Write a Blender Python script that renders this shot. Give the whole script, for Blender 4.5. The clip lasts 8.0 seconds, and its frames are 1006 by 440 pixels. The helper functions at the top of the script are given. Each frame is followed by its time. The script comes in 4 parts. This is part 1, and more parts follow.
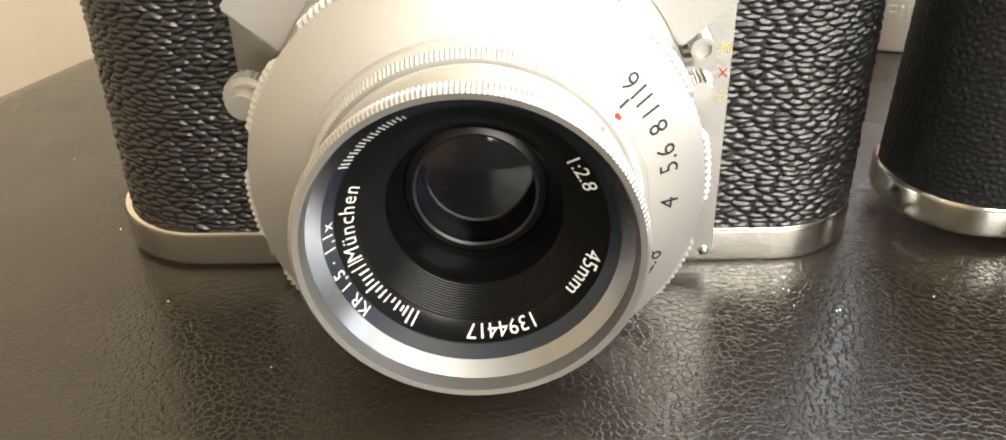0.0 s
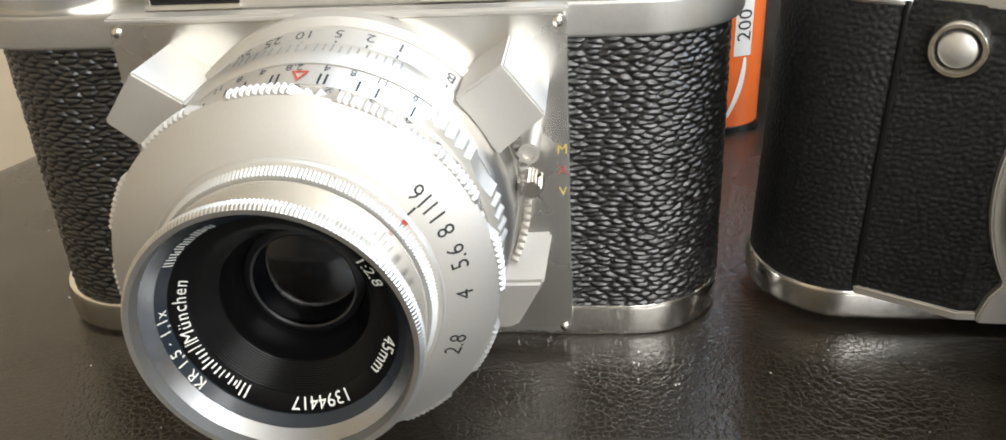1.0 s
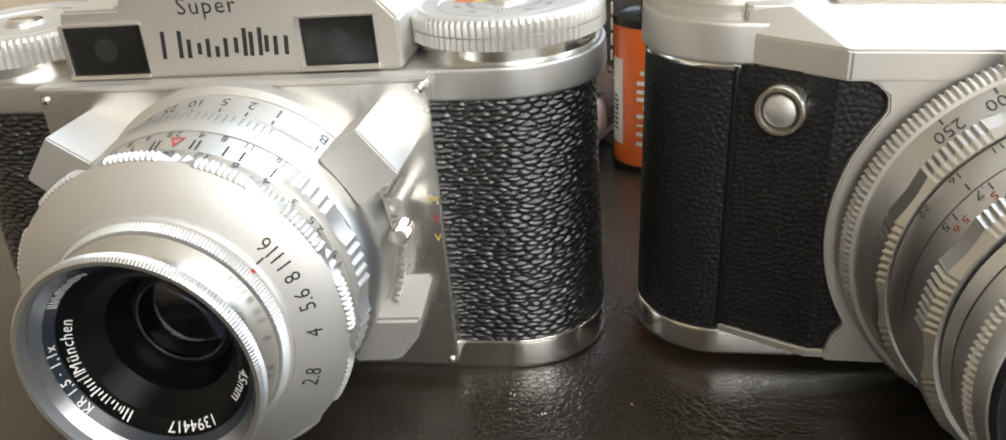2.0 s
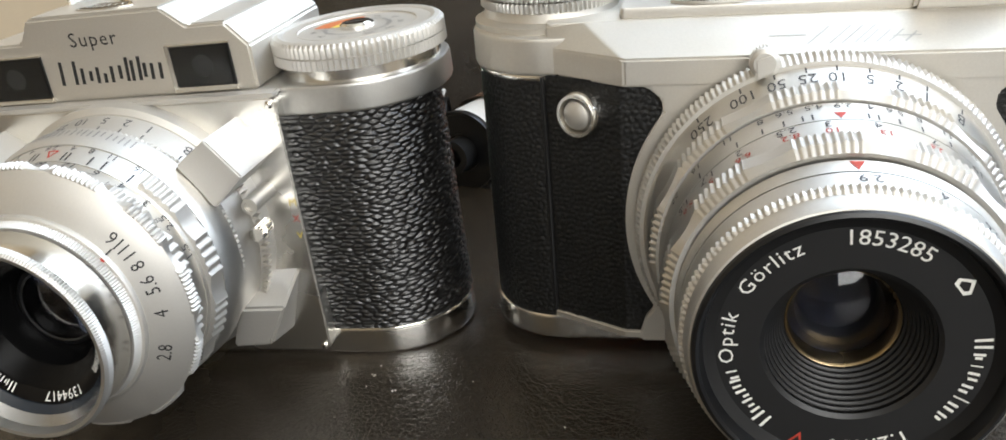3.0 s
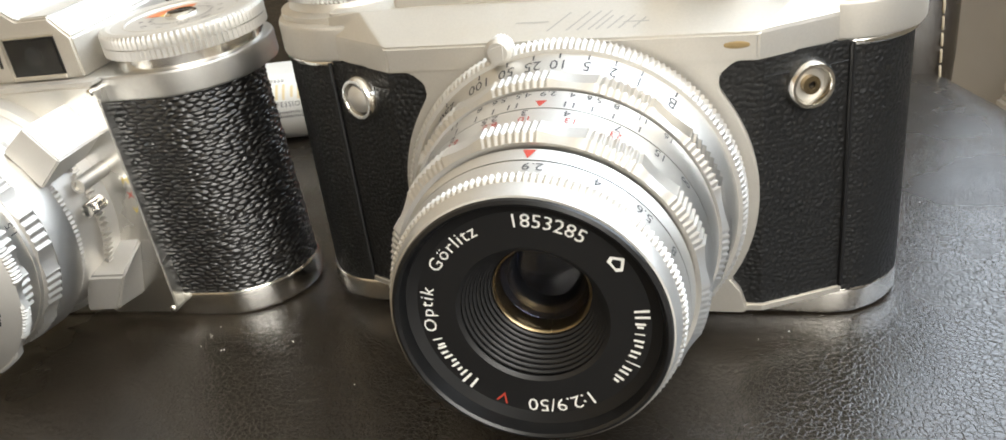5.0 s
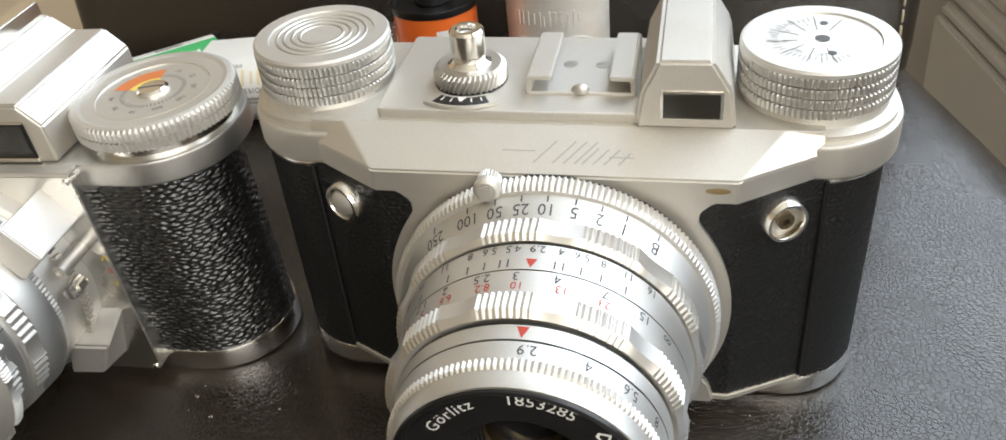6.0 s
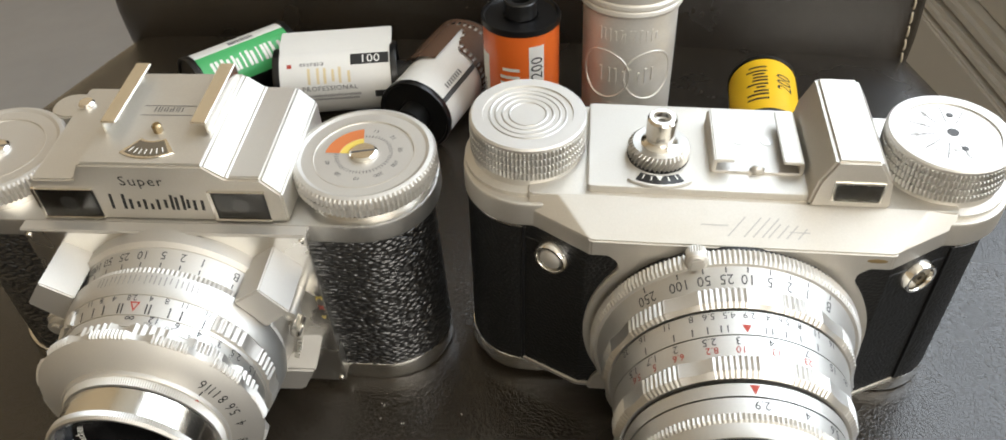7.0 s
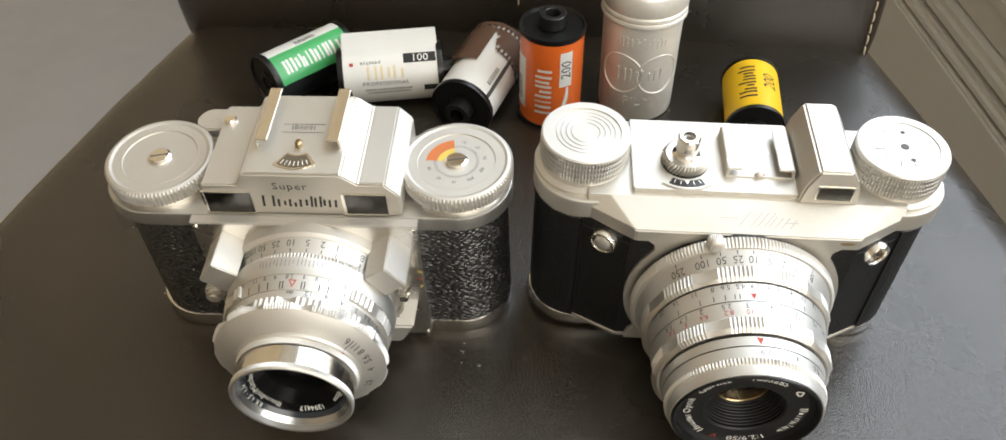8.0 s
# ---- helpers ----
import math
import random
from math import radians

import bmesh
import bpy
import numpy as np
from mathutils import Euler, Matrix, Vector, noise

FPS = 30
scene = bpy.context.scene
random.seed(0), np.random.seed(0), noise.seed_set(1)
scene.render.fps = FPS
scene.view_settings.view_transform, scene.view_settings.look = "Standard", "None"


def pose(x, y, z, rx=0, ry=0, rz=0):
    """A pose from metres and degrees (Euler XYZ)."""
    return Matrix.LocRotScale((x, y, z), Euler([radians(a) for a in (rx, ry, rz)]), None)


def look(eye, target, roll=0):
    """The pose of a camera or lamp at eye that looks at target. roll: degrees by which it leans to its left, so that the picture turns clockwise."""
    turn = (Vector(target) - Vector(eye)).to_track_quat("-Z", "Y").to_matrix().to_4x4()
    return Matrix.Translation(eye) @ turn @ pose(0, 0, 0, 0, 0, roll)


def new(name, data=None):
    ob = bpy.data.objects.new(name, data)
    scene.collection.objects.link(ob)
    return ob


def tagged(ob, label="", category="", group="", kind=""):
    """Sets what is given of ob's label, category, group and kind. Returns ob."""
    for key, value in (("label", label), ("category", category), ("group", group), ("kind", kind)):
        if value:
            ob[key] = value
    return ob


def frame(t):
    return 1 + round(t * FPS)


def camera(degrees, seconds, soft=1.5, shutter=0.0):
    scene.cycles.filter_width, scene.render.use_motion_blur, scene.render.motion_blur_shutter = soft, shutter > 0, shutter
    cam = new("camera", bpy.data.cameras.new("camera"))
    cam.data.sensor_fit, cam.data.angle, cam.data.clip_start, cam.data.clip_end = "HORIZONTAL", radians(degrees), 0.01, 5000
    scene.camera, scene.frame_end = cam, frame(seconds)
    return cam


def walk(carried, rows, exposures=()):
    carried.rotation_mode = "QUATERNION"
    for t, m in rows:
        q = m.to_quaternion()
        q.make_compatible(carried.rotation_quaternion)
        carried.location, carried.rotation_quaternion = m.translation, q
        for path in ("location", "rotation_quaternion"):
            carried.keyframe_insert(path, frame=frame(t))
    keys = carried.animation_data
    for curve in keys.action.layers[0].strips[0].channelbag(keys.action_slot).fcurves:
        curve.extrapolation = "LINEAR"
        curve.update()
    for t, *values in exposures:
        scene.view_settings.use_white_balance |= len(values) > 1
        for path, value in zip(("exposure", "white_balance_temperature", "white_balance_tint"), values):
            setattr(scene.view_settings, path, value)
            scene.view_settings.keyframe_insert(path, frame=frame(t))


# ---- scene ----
cam = camera(56.75, 8.0, soft=1.6)
PATH = [
    (0, (0.00808, -0.01753, 0.06371), (-0.00339, 0.16061, -0.02648), 0.03),
    (0.5, (0.01691, -0.01829, 0.06783), (-0.00096, 0.16052, -0.01860), -0.58),
    (1, (0.03762, -0.02576, 0.07477), (0.01228, 0.15517, -0.00662), -1.45),
    (1.5, (0.04951, -0.03121, 0.07559), (0.01921, 0.15087, -0.00140), -1.93),
    (1.7, (0.05587, -0.03101, 0.08234), (0.02275, 0.15046, 0.00507), -2.26),
    (2.8, (0.10141, -0.04443, 0.08290), (0.05274, 0.13611, 0.01194), -5.05),
    (3, (0.10895, -0.04425, 0.08276), (0.05768, 0.13579, 0.01234), -5.49),
    (3.5, (0.12558, -0.04302, 0.08037), (0.06746, 0.13523, 0.01075), -6.65),
    (4, (0.14148, -0.04248, 0.07625), (0.08124, 0.13490, 0.00620), -7.22),
    (4.5, (0.15341, -0.04049, 0.08207), (0.09025, 0.13381, 0.00702), -7.63),
    (4.7, (0.15720, -0.04231, 0.08321), (0.09441, 0.13149, 0.00671), -7.76),
    (5.8, (0.15733, -0.02841, 0.12004), (0.10336, 0.13394, 0.01645), -6.82),
    (6, (0.15028, -0.02543, 0.13034), (0.10130, 0.13437, 0.02051), -6.33),
    (6.5, (0.12187, -0.02668, 0.15033), (0.08579, 0.12788, 0.02863), -4.51),
    (7, (0.09449, -0.04115, 0.18061), (0.07054, 0.10809, 0.04963), -2.22),
    (7.5, (0.08163, -0.06136, 0.20809), (0.06481, 0.08382, 0.07157), -0.81),
    (8, (0.07158, -0.07902, 0.23363), (0.05734, 0.06152, 0.09205), -0.35),
]
walk(cam, [(t, look(eye, target, roll)) for t, eye, target, roll in PATH],
     exposures=[(0.0, 1.0, 6600, 10), (0.5, 0.85, 6400, 10), (1.0, 0.48, 6100, 10), (1.7, 0.32, 6050, 10), (3.0, 0.1, 6150, 10), (4.0, 0.3, 6350, 10), (4.7, 0.42, 6450, 10), (5.6, 0.15, 6400, 10), (6.5, -0.15, 6500, 10), (8.0, 0.03, 6700, 10)])

# ---- world and lights ----
world = bpy.data.worlds.new("world")
scene.world = world
world.use_nodes = True
wn = world.node_tree.nodes
sky = wn.new("ShaderNodeTexSky")
sky.sky_type, sky.sun_disc, sky.sun_elevation, sky.sun_rotation = "NISHITA", False, radians(40), radians(110)
world.node_tree.links.new(sky.outputs[0], wn["Background"].inputs[0])
wn["Background"].inputs[1].default_value = 0.12


def window_light(name, eye, target, w, h, watts, colour):
    lamp = bpy.data.lights.new(name, "AREA")
    lamp.shape, lamp.size, lamp.size_y, lamp.energy, lamp.color = "RECTANGLE", w, h, watts, colour
    ob = new(name, lamp)
    ob.matrix_world = look(eye, target)
    return ob


TURN = pose(0, 0, 0, 0, 0, 34)
window_light("sky_light_east", TURN @ Vector((0.80, 0.02, 1.0)), TURN @ Vector((-1.0, 0.02, 1.0)), 1.65, 1.45, 37, (0.85, 0.93, 1.0))
window_light("sky_light_south", TURN @ Vector((-0.15, -2.05, 1.05)), TURN @ Vector((-0.15, 0.0, 1.05)), 1.6, 1.5, 49, (1.0, 0.94, 0.83))

# ---- materials ----


def material(name, rgb, rough=0.5, metal=0.0, grain=0.0, grain_scale=800.0, bump=0.0, bump_scale=900.0, bump_kind="NOISE",
             stretch=(1, 1, 1), spread=0.08, stain=None, stain_scale=40.0, coat=0.0, dist=0.0003, spec=0.5):
    """A procedural surface: colour with a large and a fine variation, roughness that varies with it, and a relief."""
    mat = bpy.data.materials.new(name)
    mat.use_nodes = True
    nt = mat.node_tree
    n, l = nt.nodes, nt.links
    b = n["Principled BSDF"]
    b.inputs["Metallic"].default_value = metal
    b.inputs["Specular IOR Level"].default_value = spec
    b.inputs["Coat Weight"].default_value = coat
    tc = n.new("ShaderNodeTexCoord")
    mp = n.new("ShaderNodeMapping")
    mp.inputs["Scale"].default_value = stretch
    l.new(tc.outputs["Object"], mp.inputs[0])
    big = n.new("ShaderNodeTexNoise")
    big.inputs["Scale"].default_value, big.inputs["Detail"].default_value = stain_scale, 5
    l.new(tc.outputs["Object"], big.inputs["Vector"])
    fine = n.new("ShaderNodeTexNoise")
    fine.inputs["Scale"].default_value, fine.inputs["Detail"].default_value = grain_scale, 4
    l.new(mp.outputs[0], fine.inputs["Vector"])
    mix = n.new("ShaderNodeMix")
    mix.data_type = "RGBA"
    ramp = n.new("ShaderNodeMapRange")
    ramp.inputs[1].default_value, ramp.inputs[2].default_value = 0.42, 0.68
    l.new(big.outputs[0], ramp.inputs[0])
    l.new(ramp.outputs[0], mix.inputs[0])
    mix.inputs[6].default_value = (*rgb, 1)
    mix.inputs[7].default_value = (*(stain or [c * (1 - spread) for c in rgb]), 1)
    mul = n.new("ShaderNodeMix")
    mul.data_type, mul.blend_type = "RGBA", "MULTIPLY"
    mul.inputs[0].default_value = grain
    l.new(mix.outputs[2], mul.inputs[6])
    l.new(fine.outputs[0], mul.inputs[7])
    l.new(mul.outputs[2], b.inputs["Base Color"])
    rr = n.new("ShaderNodeMapRange")
    rr.inputs[3].default_value, rr.inputs[4].default_value = rough * 0.85, rough * 1.2
    l.new(big.outputs[0], rr.inputs[0])
    l.new(rr.outputs[0], b.inputs["Roughness"])
    if bump:
        bp = n.new("ShaderNodeBump")
        bp.inputs["Strength"].default_value, bp.inputs["Distance"].default_value = bump, dist
        if bump_kind == "NOISE":
            tex = n.new("ShaderNodeTexNoise")
            tex.inputs["Detail"].default_value = 5
        else:
            tex = n.new("ShaderNodeTexVoronoi")
            tex.feature = "SMOOTH_F1" if bump_kind == "PEBBLE" else "DISTANCE_TO_EDGE"
            if bump_kind == "PEBBLE":
                tex.inputs["Smoothness"].default_value = 0.35
        tex.inputs["Scale"].default_value = bump_scale
        # the cells wander a little, so that no row repeats
        warp = n.new("ShaderNodeTexNoise")
        warp.inputs["Scale"].default_value = bump_scale * 0.35
        add = n.new("ShaderNodeVectorMath")
        add.operation = "MULTIPLY_ADD"
        add.inputs[1].default_value = (1.2 / bump_scale,) * 3
        l.new(warp.outputs["Color"], add.inputs[0])
        l.new(mp.outputs[0], add.inputs[2])
        l.new(add.outputs[0], tex.inputs["Vector"])
        if bump_kind == "NOISE":
            l.new(tex.outputs[0], bp.inputs["Height"])
        else:
            mr = n.new("ShaderNodeMapRange")
            lo, hi = ((0.75, 0.1) if bump_kind == "PEBBLE" else (0.0, 0.12))
            mr.inputs[1].default_value, mr.inputs[2].default_value = lo, hi
            l.new(tex.outputs["Distance"], mr.inputs[0])
            ad = n.new("ShaderNodeMath")
            ad.operation = "MULTIPLY_ADD"
            ad.inputs[1].default_value = 0.35
            l.new(fine.outputs[0], ad.inputs[0])
            l.new(mr.outputs[0], ad.inputs[2])
            l.new(ad.outputs[0], bp.inputs["Height"])
        l.new(bp.outputs[0], b.inputs["Normal"])
    return mat


SATIN = material("satin_chrome", (0.68, 0.655, 0.605), 0.53, 1.0, grain=0.12, grain_scale=2500, bump=0.12, bump_scale=5000, dist=0.00005, stain=(0.65, 0.615, 0.55))
PLATE = material("semi_polished_plate", (0.74, 0.725, 0.69), 0.27, 1.0, grain=0.08, grain_scale=2500, bump=0.05, bump_scale=4000, dist=0.00004, stain=(0.67, 0.65, 0.60))
CHROME = material("polished_chrome", (0.83, 0.81, 0.77), 0.16, 1.0, grain=0.05, grain_scale=1500, stain=(0.72, 0.69, 0.62))
ALU = material("turned_aluminium", (0.61, 0.60, 0.57), 0.43, 1.0, grain=0.15, grain_scale=1500, bump=0.06, bump_scale=5000, dist=0.00004, stretch=(1, 6, 1), stain=(0.66, 0.64, 0.60))
ALU_MATT = material("matt_aluminium", (0.66, 0.64, 0.605), 0.56, 1.0, grain=0.08, grain_scale=3000, bump=0.1, bump_scale=6000, dist=0.00004, stain=(0.66, 0.64, 0.595))
STEEL = material("blued_steel", (0.46, 0.475, 0.50), 0.24, 1.0, grain=0.08, grain_scale=1500)
BRASS = material("worn_brass", (0.50, 0.37, 0.19), 0.5, 1.0, grain=0.3, grain_scale=1200)
PEBBLE = material("pebbled_leatherette", (0.005, 0.0047, 0.0045), 0.31, 0, bump=0.1, bump_scale=5000, grain=0.25, grain_scale=4000, dist=0.00004, spec=0.9)
MOROCCO = material("fine_black_leather", (0.005, 0.005, 0.0048), 0.42, 0, bump=0.6, bump_scale=1500, grain=0.25, grain_scale=4000, dist=0.00014, spec=0.42)
BLACK = material("black_enamel", (0.006, 0.006, 0.0065), 0.3, 0, grain=0.2, grain_scale=2000)
LENS_BLACK = material("lens_barrel_black", (0.004, 0.004, 0.0042), 0.24, 0, grain=0.2, grain_scale=2000, spec=0.22)
BLACK_MATT = material("black_anodised", (0.008, 0.008, 0.0085), 0.42, 0, grain=0.3, grain_scale=3000, bump=0.1, bump_scale=5000, dist=0.00004)
PLASTIC = material("black_plastic", (0.014, 0.014, 0.014), 0.28, 0, grain=0.2, grain_scale=1500, bump=0.05, bump_scale=3000)
INK = material("black_ink", (0.015, 0.015, 0.015), 0.6)
INK_GREY = material("grey_ink", (0.07, 0.07, 0.072), 0.6)
INK_SILVER = material("silver_engraving", (0.44, 0.43, 0.40), 0.45, 0.6)
INK_ORANGE = material("faded_orange_ink", (0.50, 0.15, 0.045), 0.55)
INK_PALE = material("pale_grey_ink", (0.30, 0.29, 0.27), 0.5)
BRONZE = material("dark_bronze", (0.42, 0.33, 0.20), 0.26, 1.0, grain=0.3, grain_scale=1200)
DIM = material("dim_finder", (0.10, 0.083, 0.06), 0.25)
INK_RED = material("red_ink", (0.42, 0.05, 0.03), 0.55)
INK_WHITE = material("white_ink", (0.8, 0.8, 0.76), 0.55)
INK_YELLOW = material("yellow_ink", (0.66, 0.50, 0.10), 0.55)
ORANGE = material("orange_label", (0.83, 0.16, 0.025), 0.32, 0, spread=0.12, grain=0.05, coat=0.15)
WHITE = material("white_label", (0.78, 0.77, 0.73), 0.38, 0, spread=0.06, grain=0.05, coat=0.1)
GREEN = material("green_label", (0.07, 0.42, 0.14), 0.35, 0, spread=0.1, grain=0.05, coat=0.1)
YELLOW = material("yellow_label", (0.85, 0.52, 0.02), 0.35, 0, spread=0.08, grain=0.05, coat=0.1)
PALE_GOLD = material("pale_gold_ink", (0.72, 0.6, 0.36), 0.5)
FILM = material("brown_film_base", (0.13, 0.075, 0.05), 0.14, 0, spread=0.2, grain=0.1)
CAN = material("brushed_can", (0.86, 0.83, 0.77), 0.42, 0.35, grain=0.2, grain_scale=900, bump=0.1, bump_scale=1200, dist=0.0001, stretch=(1, 1, 6), stain=(0.62, 0.58, 0.5))
LEATHER = material("brown_chair_leather", (0.026, 0.0198, 0.013), 0.26, 0, bump=0.5, bump_scale=900, bump_kind="CRACK", grain=0.35, grain_scale=900, stain=(0.013, 0.0098, 0.0066), stain_scale=18, dist=0.00008, spec=0.68)
THREAD = material("beige_thread", (0.5, 0.42, 0.3), 0.8, grain=0.4, grain_scale=3000)
PAINT = material("white_gloss_paint", (0.55, 0.54, 0.515), 0.4, 0, grain=0.06, grain_scale=60, bump=0.08, bump_scale=90, dist=0.0005, stain_scale=3)
WALL = material("wall_plaster", (0.40, 0.385, 0.36), 0.8, 0, grain=0.08, grain_scale=40, bump=0.15, bump_scale=120, dist=0.001, stain_scale=2)
# ochre tint added so that metal and leather pick up warm reflections
WALL_BOUNCE = material("warm_bounce_wall", (0.50, 0.40, 0.27), 0.75, 0, grain=0.08, grain_scale=40, bump=0.15, bump_scale=120, dist=0.001, stain_scale=2)
CEIL = material("ceiling_paint", (0.78, 0.74, 0.66), 0.85, 0, grain=0.05, grain_scale=40, stain_scale=2)
FLOOR = material("pale_grey_floor", (0.30, 0.295, 0.29), 0.45, 0, grain=0.15, grain_scale=30, bump=0.06, bump_scale=60, dist=0.001, stain_scale=4)
WOOD = material("dark_wood", (0.06, 0.035, 0.02), 0.4, 0, grain=0.5, grain_scale=60, stretch=(6, 6, 1))


def glass(name, tint, rough=0.02, spec=0.5):
    mat = bpy.data.materials.new(name)
    mat.use_nodes = True
    b = mat.node_tree.nodes["Principled BSDF"]
    b.inputs["Base Color"].default_value = (*tint, 1)
    b.inputs["Roughness"].default_value = rough
    b.inputs["Transmission Weight"].default_value = 1.0
    b.inputs["IOR"].default_value = 1.5
    b.inputs["Specular IOR Level"].default_value = spec
    return mat



def turned_metal(name, rgb, rough, amount):
    """Lathe-turned aluminium: the fine turning marks draw the highlights out across the rings."""
    mat = material(name, rgb, rough, 1.0, grain=0.1, grain_scale=2200, bump=0.05, bump_scale=6000, dist=0.00003)
    n, l = mat.node_tree.nodes, mat.node_tree.links
    tan = n.new("ShaderNodeTangent")
    tan.direction_type, tan.axis = "RADIAL", "Y"
    b = n["Principled BSDF"]
    b.inputs["Anisotropic"].default_value = amount
    l.new(tan.outputs[0], b.inputs["Tangent"])
    return mat


TURNED = turned_metal("lathe_turned_aluminium", (0.68, 0.66, 0.62), 0.38, 0.75)
BLUED = material("blue_black_enamel", (0.018, 0.024, 0.034), 0.22, 0, grain=0.1)
LENS_GLASS = glass("coated_lens_glass", (0.22, 0.25, 0.36))
WINDOW_GLASS = glass("finder_glass", (0.5, 0.5, 0.47), 0.12, 0.12)

# ---- building helpers (millimetres in a thing's own frame) ----
TAU = 2 * math.pi


def part(name, bm, mat, parent, label="", angle=32, at=None):
    """Links a bmesh, drawn in millimetres, as one mesh object under its parent."""
    bmesh.ops.recalc_face_normals(bm, faces=bm.faces[:])
    bmesh.ops.scale(bm, vec=(0.001,) * 3, verts=bm.verts[:])
    me = bpy.data.meshes.new(name)
    bm.to_mesh(me)
    bm.free()
    me.materials.append(mat)
    me.shade_smooth()
    me.set_sharp_from_angle(angle=radians(angle))
    ob = new(name, me)
    if parent is not None:
        ob.parent = parent
    if at is not None:
        ob.matrix_basis = at
    if len(me.polygons) < 400:
        ob.modifiers.new("flat_faces", "WEIGHTED_NORMAL").keep_sharp = True
    return tagged(ob, label)


def thing(name, m, label, category, group=""):
    ob = new(name)
    ob.empty_display_size = 0.01
    ob.matrix_basis = m
    return tagged(ob, label, category, group)


def add_rings(bm, rings, closed=True, caps=True):
    """Skins a list of rings of points; closed joins the last point of a ring to its first."""
    vs = [[bm.verts.new(p) for p in ring] for ring in rings]
    n = len(rings[0])
    for a, b in zip(vs, vs[1:]):
        for i in range(n if closed else n - 1):
            j = (i + 1) % n
            bm.faces.new((a[i], a[j], b[j], b[i]))
    if caps:
        bm.faces.new(vs[0])
        bm.faces.new(vs[-1])
    return bm


def rounded(x0, x1, y0, y1, r, n=8):
    """Outline of a rectangle with round corners, anticlockwise."""
    out = []
    for cx, cy, a in ((x1 - r, y1 - r, 0), (x0 + r, y1 - r, 90), (x0 + r, y0 + r, 180), (x1 - r, y0 + r, 270)):
        for k in range(n + 1):
            t = radians(a + 90 * k / n)
            out.append((cx + r * math.cos(t), cy + r * math.sin(t)))
    return out


def slab(x0, x1, y0, y1, z0, z1, r=1.0, b=0.4, n=8, axis="z"):
    """A block with round corners in plan and softened top and bottom edges. axis: the way it is extruded."""
    bm = bmesh.new()
    rings = []
    for z, inset in ((z0, b), (z0 + b * 0.3, b * 0.3), (z0 + b, 0), (z1 - b, 0), (z1 - b * 0.3, b * 0.3), (z1, b)):
        o = rounded(x0 + inset, x1 - inset, y0 + inset, y1 - inset, max(r - inset, 0.05), n)
        rings.append([(x, y, z) if axis == "z" else ((x, z, y) if axis == "y" else (z, x, y)) for x, y in o])
    return add_rings(bm, rings)


def prism(outline, lo, hi, b=0.3, axis="y", seg=2):
    """A block of any outline, extruded along an axis, with its edges bevelled."""
    bm = bmesh.new()
    put = {"y": lambda u, v, w: (u, w, v), "z": lambda u, v, w: (u, v, w), "x": lambda u, v, w: (w, u, v)}[axis]
    add_rings(bm, [[put(u, v, w) for u, v in outline] for w in (lo, hi)])
    if b:
        bmesh.ops.recalc_face_normals(bm, faces=bm.faces[:])
        sharp = [e for e in bm.edges if e.calc_face_angle(0) > 0.35]
        bmesh.ops.bevel(bm, geom=sharp, offset=b, segments=seg, affect="EDGES", clamp_overlap=True)
    return bm


def turned(profile, n=120, centre=(0, 0, 0), axis="y", wave=None, closed=True):
    """A turned ring or disc from (radius, place along the axis); wave(angle, radius) gives the radius its knurls."""
    bm = bmesh.new()
    cx, cy, cz = centre
    rings = []
    for k in range(n):
        a = TAU * k / n
        ring = []
        for r, y, *knurl in profile:
            rr = wave(a, r) if knurl and wave else r
            u, v = rr * math.sin(a), rr * math.cos(a)
            ring.append((cx + u, cy + y, cz + v) if axis == "y" else ((cx + u, cy + v, cz + y) if axis == "z" else (cx + y, cy + u, cz + v)))
        rings.append(ring)
    rings.append(rings[0])
    vs = [[bm.verts.new(p) for p in ring] for ring in rings[:-1]]
    m = len(profile)
    for i in range(n):
        a, b = vs[i], vs[(i + 1) % n]
        for j in range(m if closed else m - 1):
            k = (j + 1) % m
            bm.faces.new((a[j], a[k], b[k], b[j]))
    if not closed:
        for end in (0, m - 1):
            if profile[end][0] > 1e-6:
                bm.faces.new([v[end] for v in vs])
    bmesh.ops.remove_doubles(bm, verts=bm.verts[:], dist=1e-5)
    return bm


def knurl(teeth, depth):
    return lambda a, r: r - depth * (0.5 - 0.5 * math.cos(a * teeth))


def grips(count, teeth, depth, dip, phase=0.0):
    """The wave of a scalloped grip: groups of teeth with smooth hollows between them."""
    def wave(a, r):
        f = ((a - phase) / TAU * count) % 1.0
        if f < 0.56:
            return r - depth * (0.5 - 0.5 * math.cos(f / 0.56 * TAU * teeth))
        return r - dip * math.sin((f - 0.56) / 0.44 * math.pi) - depth * 0.2
    return wave


def ball(c, r, seg=12, sx=1, sy=1, sz=1):
    bm = bmesh.new()
    bmesh.ops.create_uvsphere(bm, u_segments=seg, v_segments=max(6, seg // 2), radius=r, matrix=Matrix.Translation(c) @ Matrix.Diagonal((sx, sy, sz, 1)))
    return bm


def tube(points, r, n=8):
    """A wire through points."""
    bm = bmesh.new()
    rings = []
    for i, p in enumerate(points):
        p = Vector(p)
        t = (Vector(points[min(i + 1, len(points) - 1)]) - Vector(points[max(i - 1, 0)])).normalized()
        s = t.orthogonal().normalized() if i == 0 else (s - t * s.dot(t)).normalized()
        q = t.cross(s)
        rings.append([tuple(p + r * (math.cos(TAU * k / n) * s + math.sin(TAU * k / n) * q)) for k in range(n)])
    return add_rings(bm, rings)


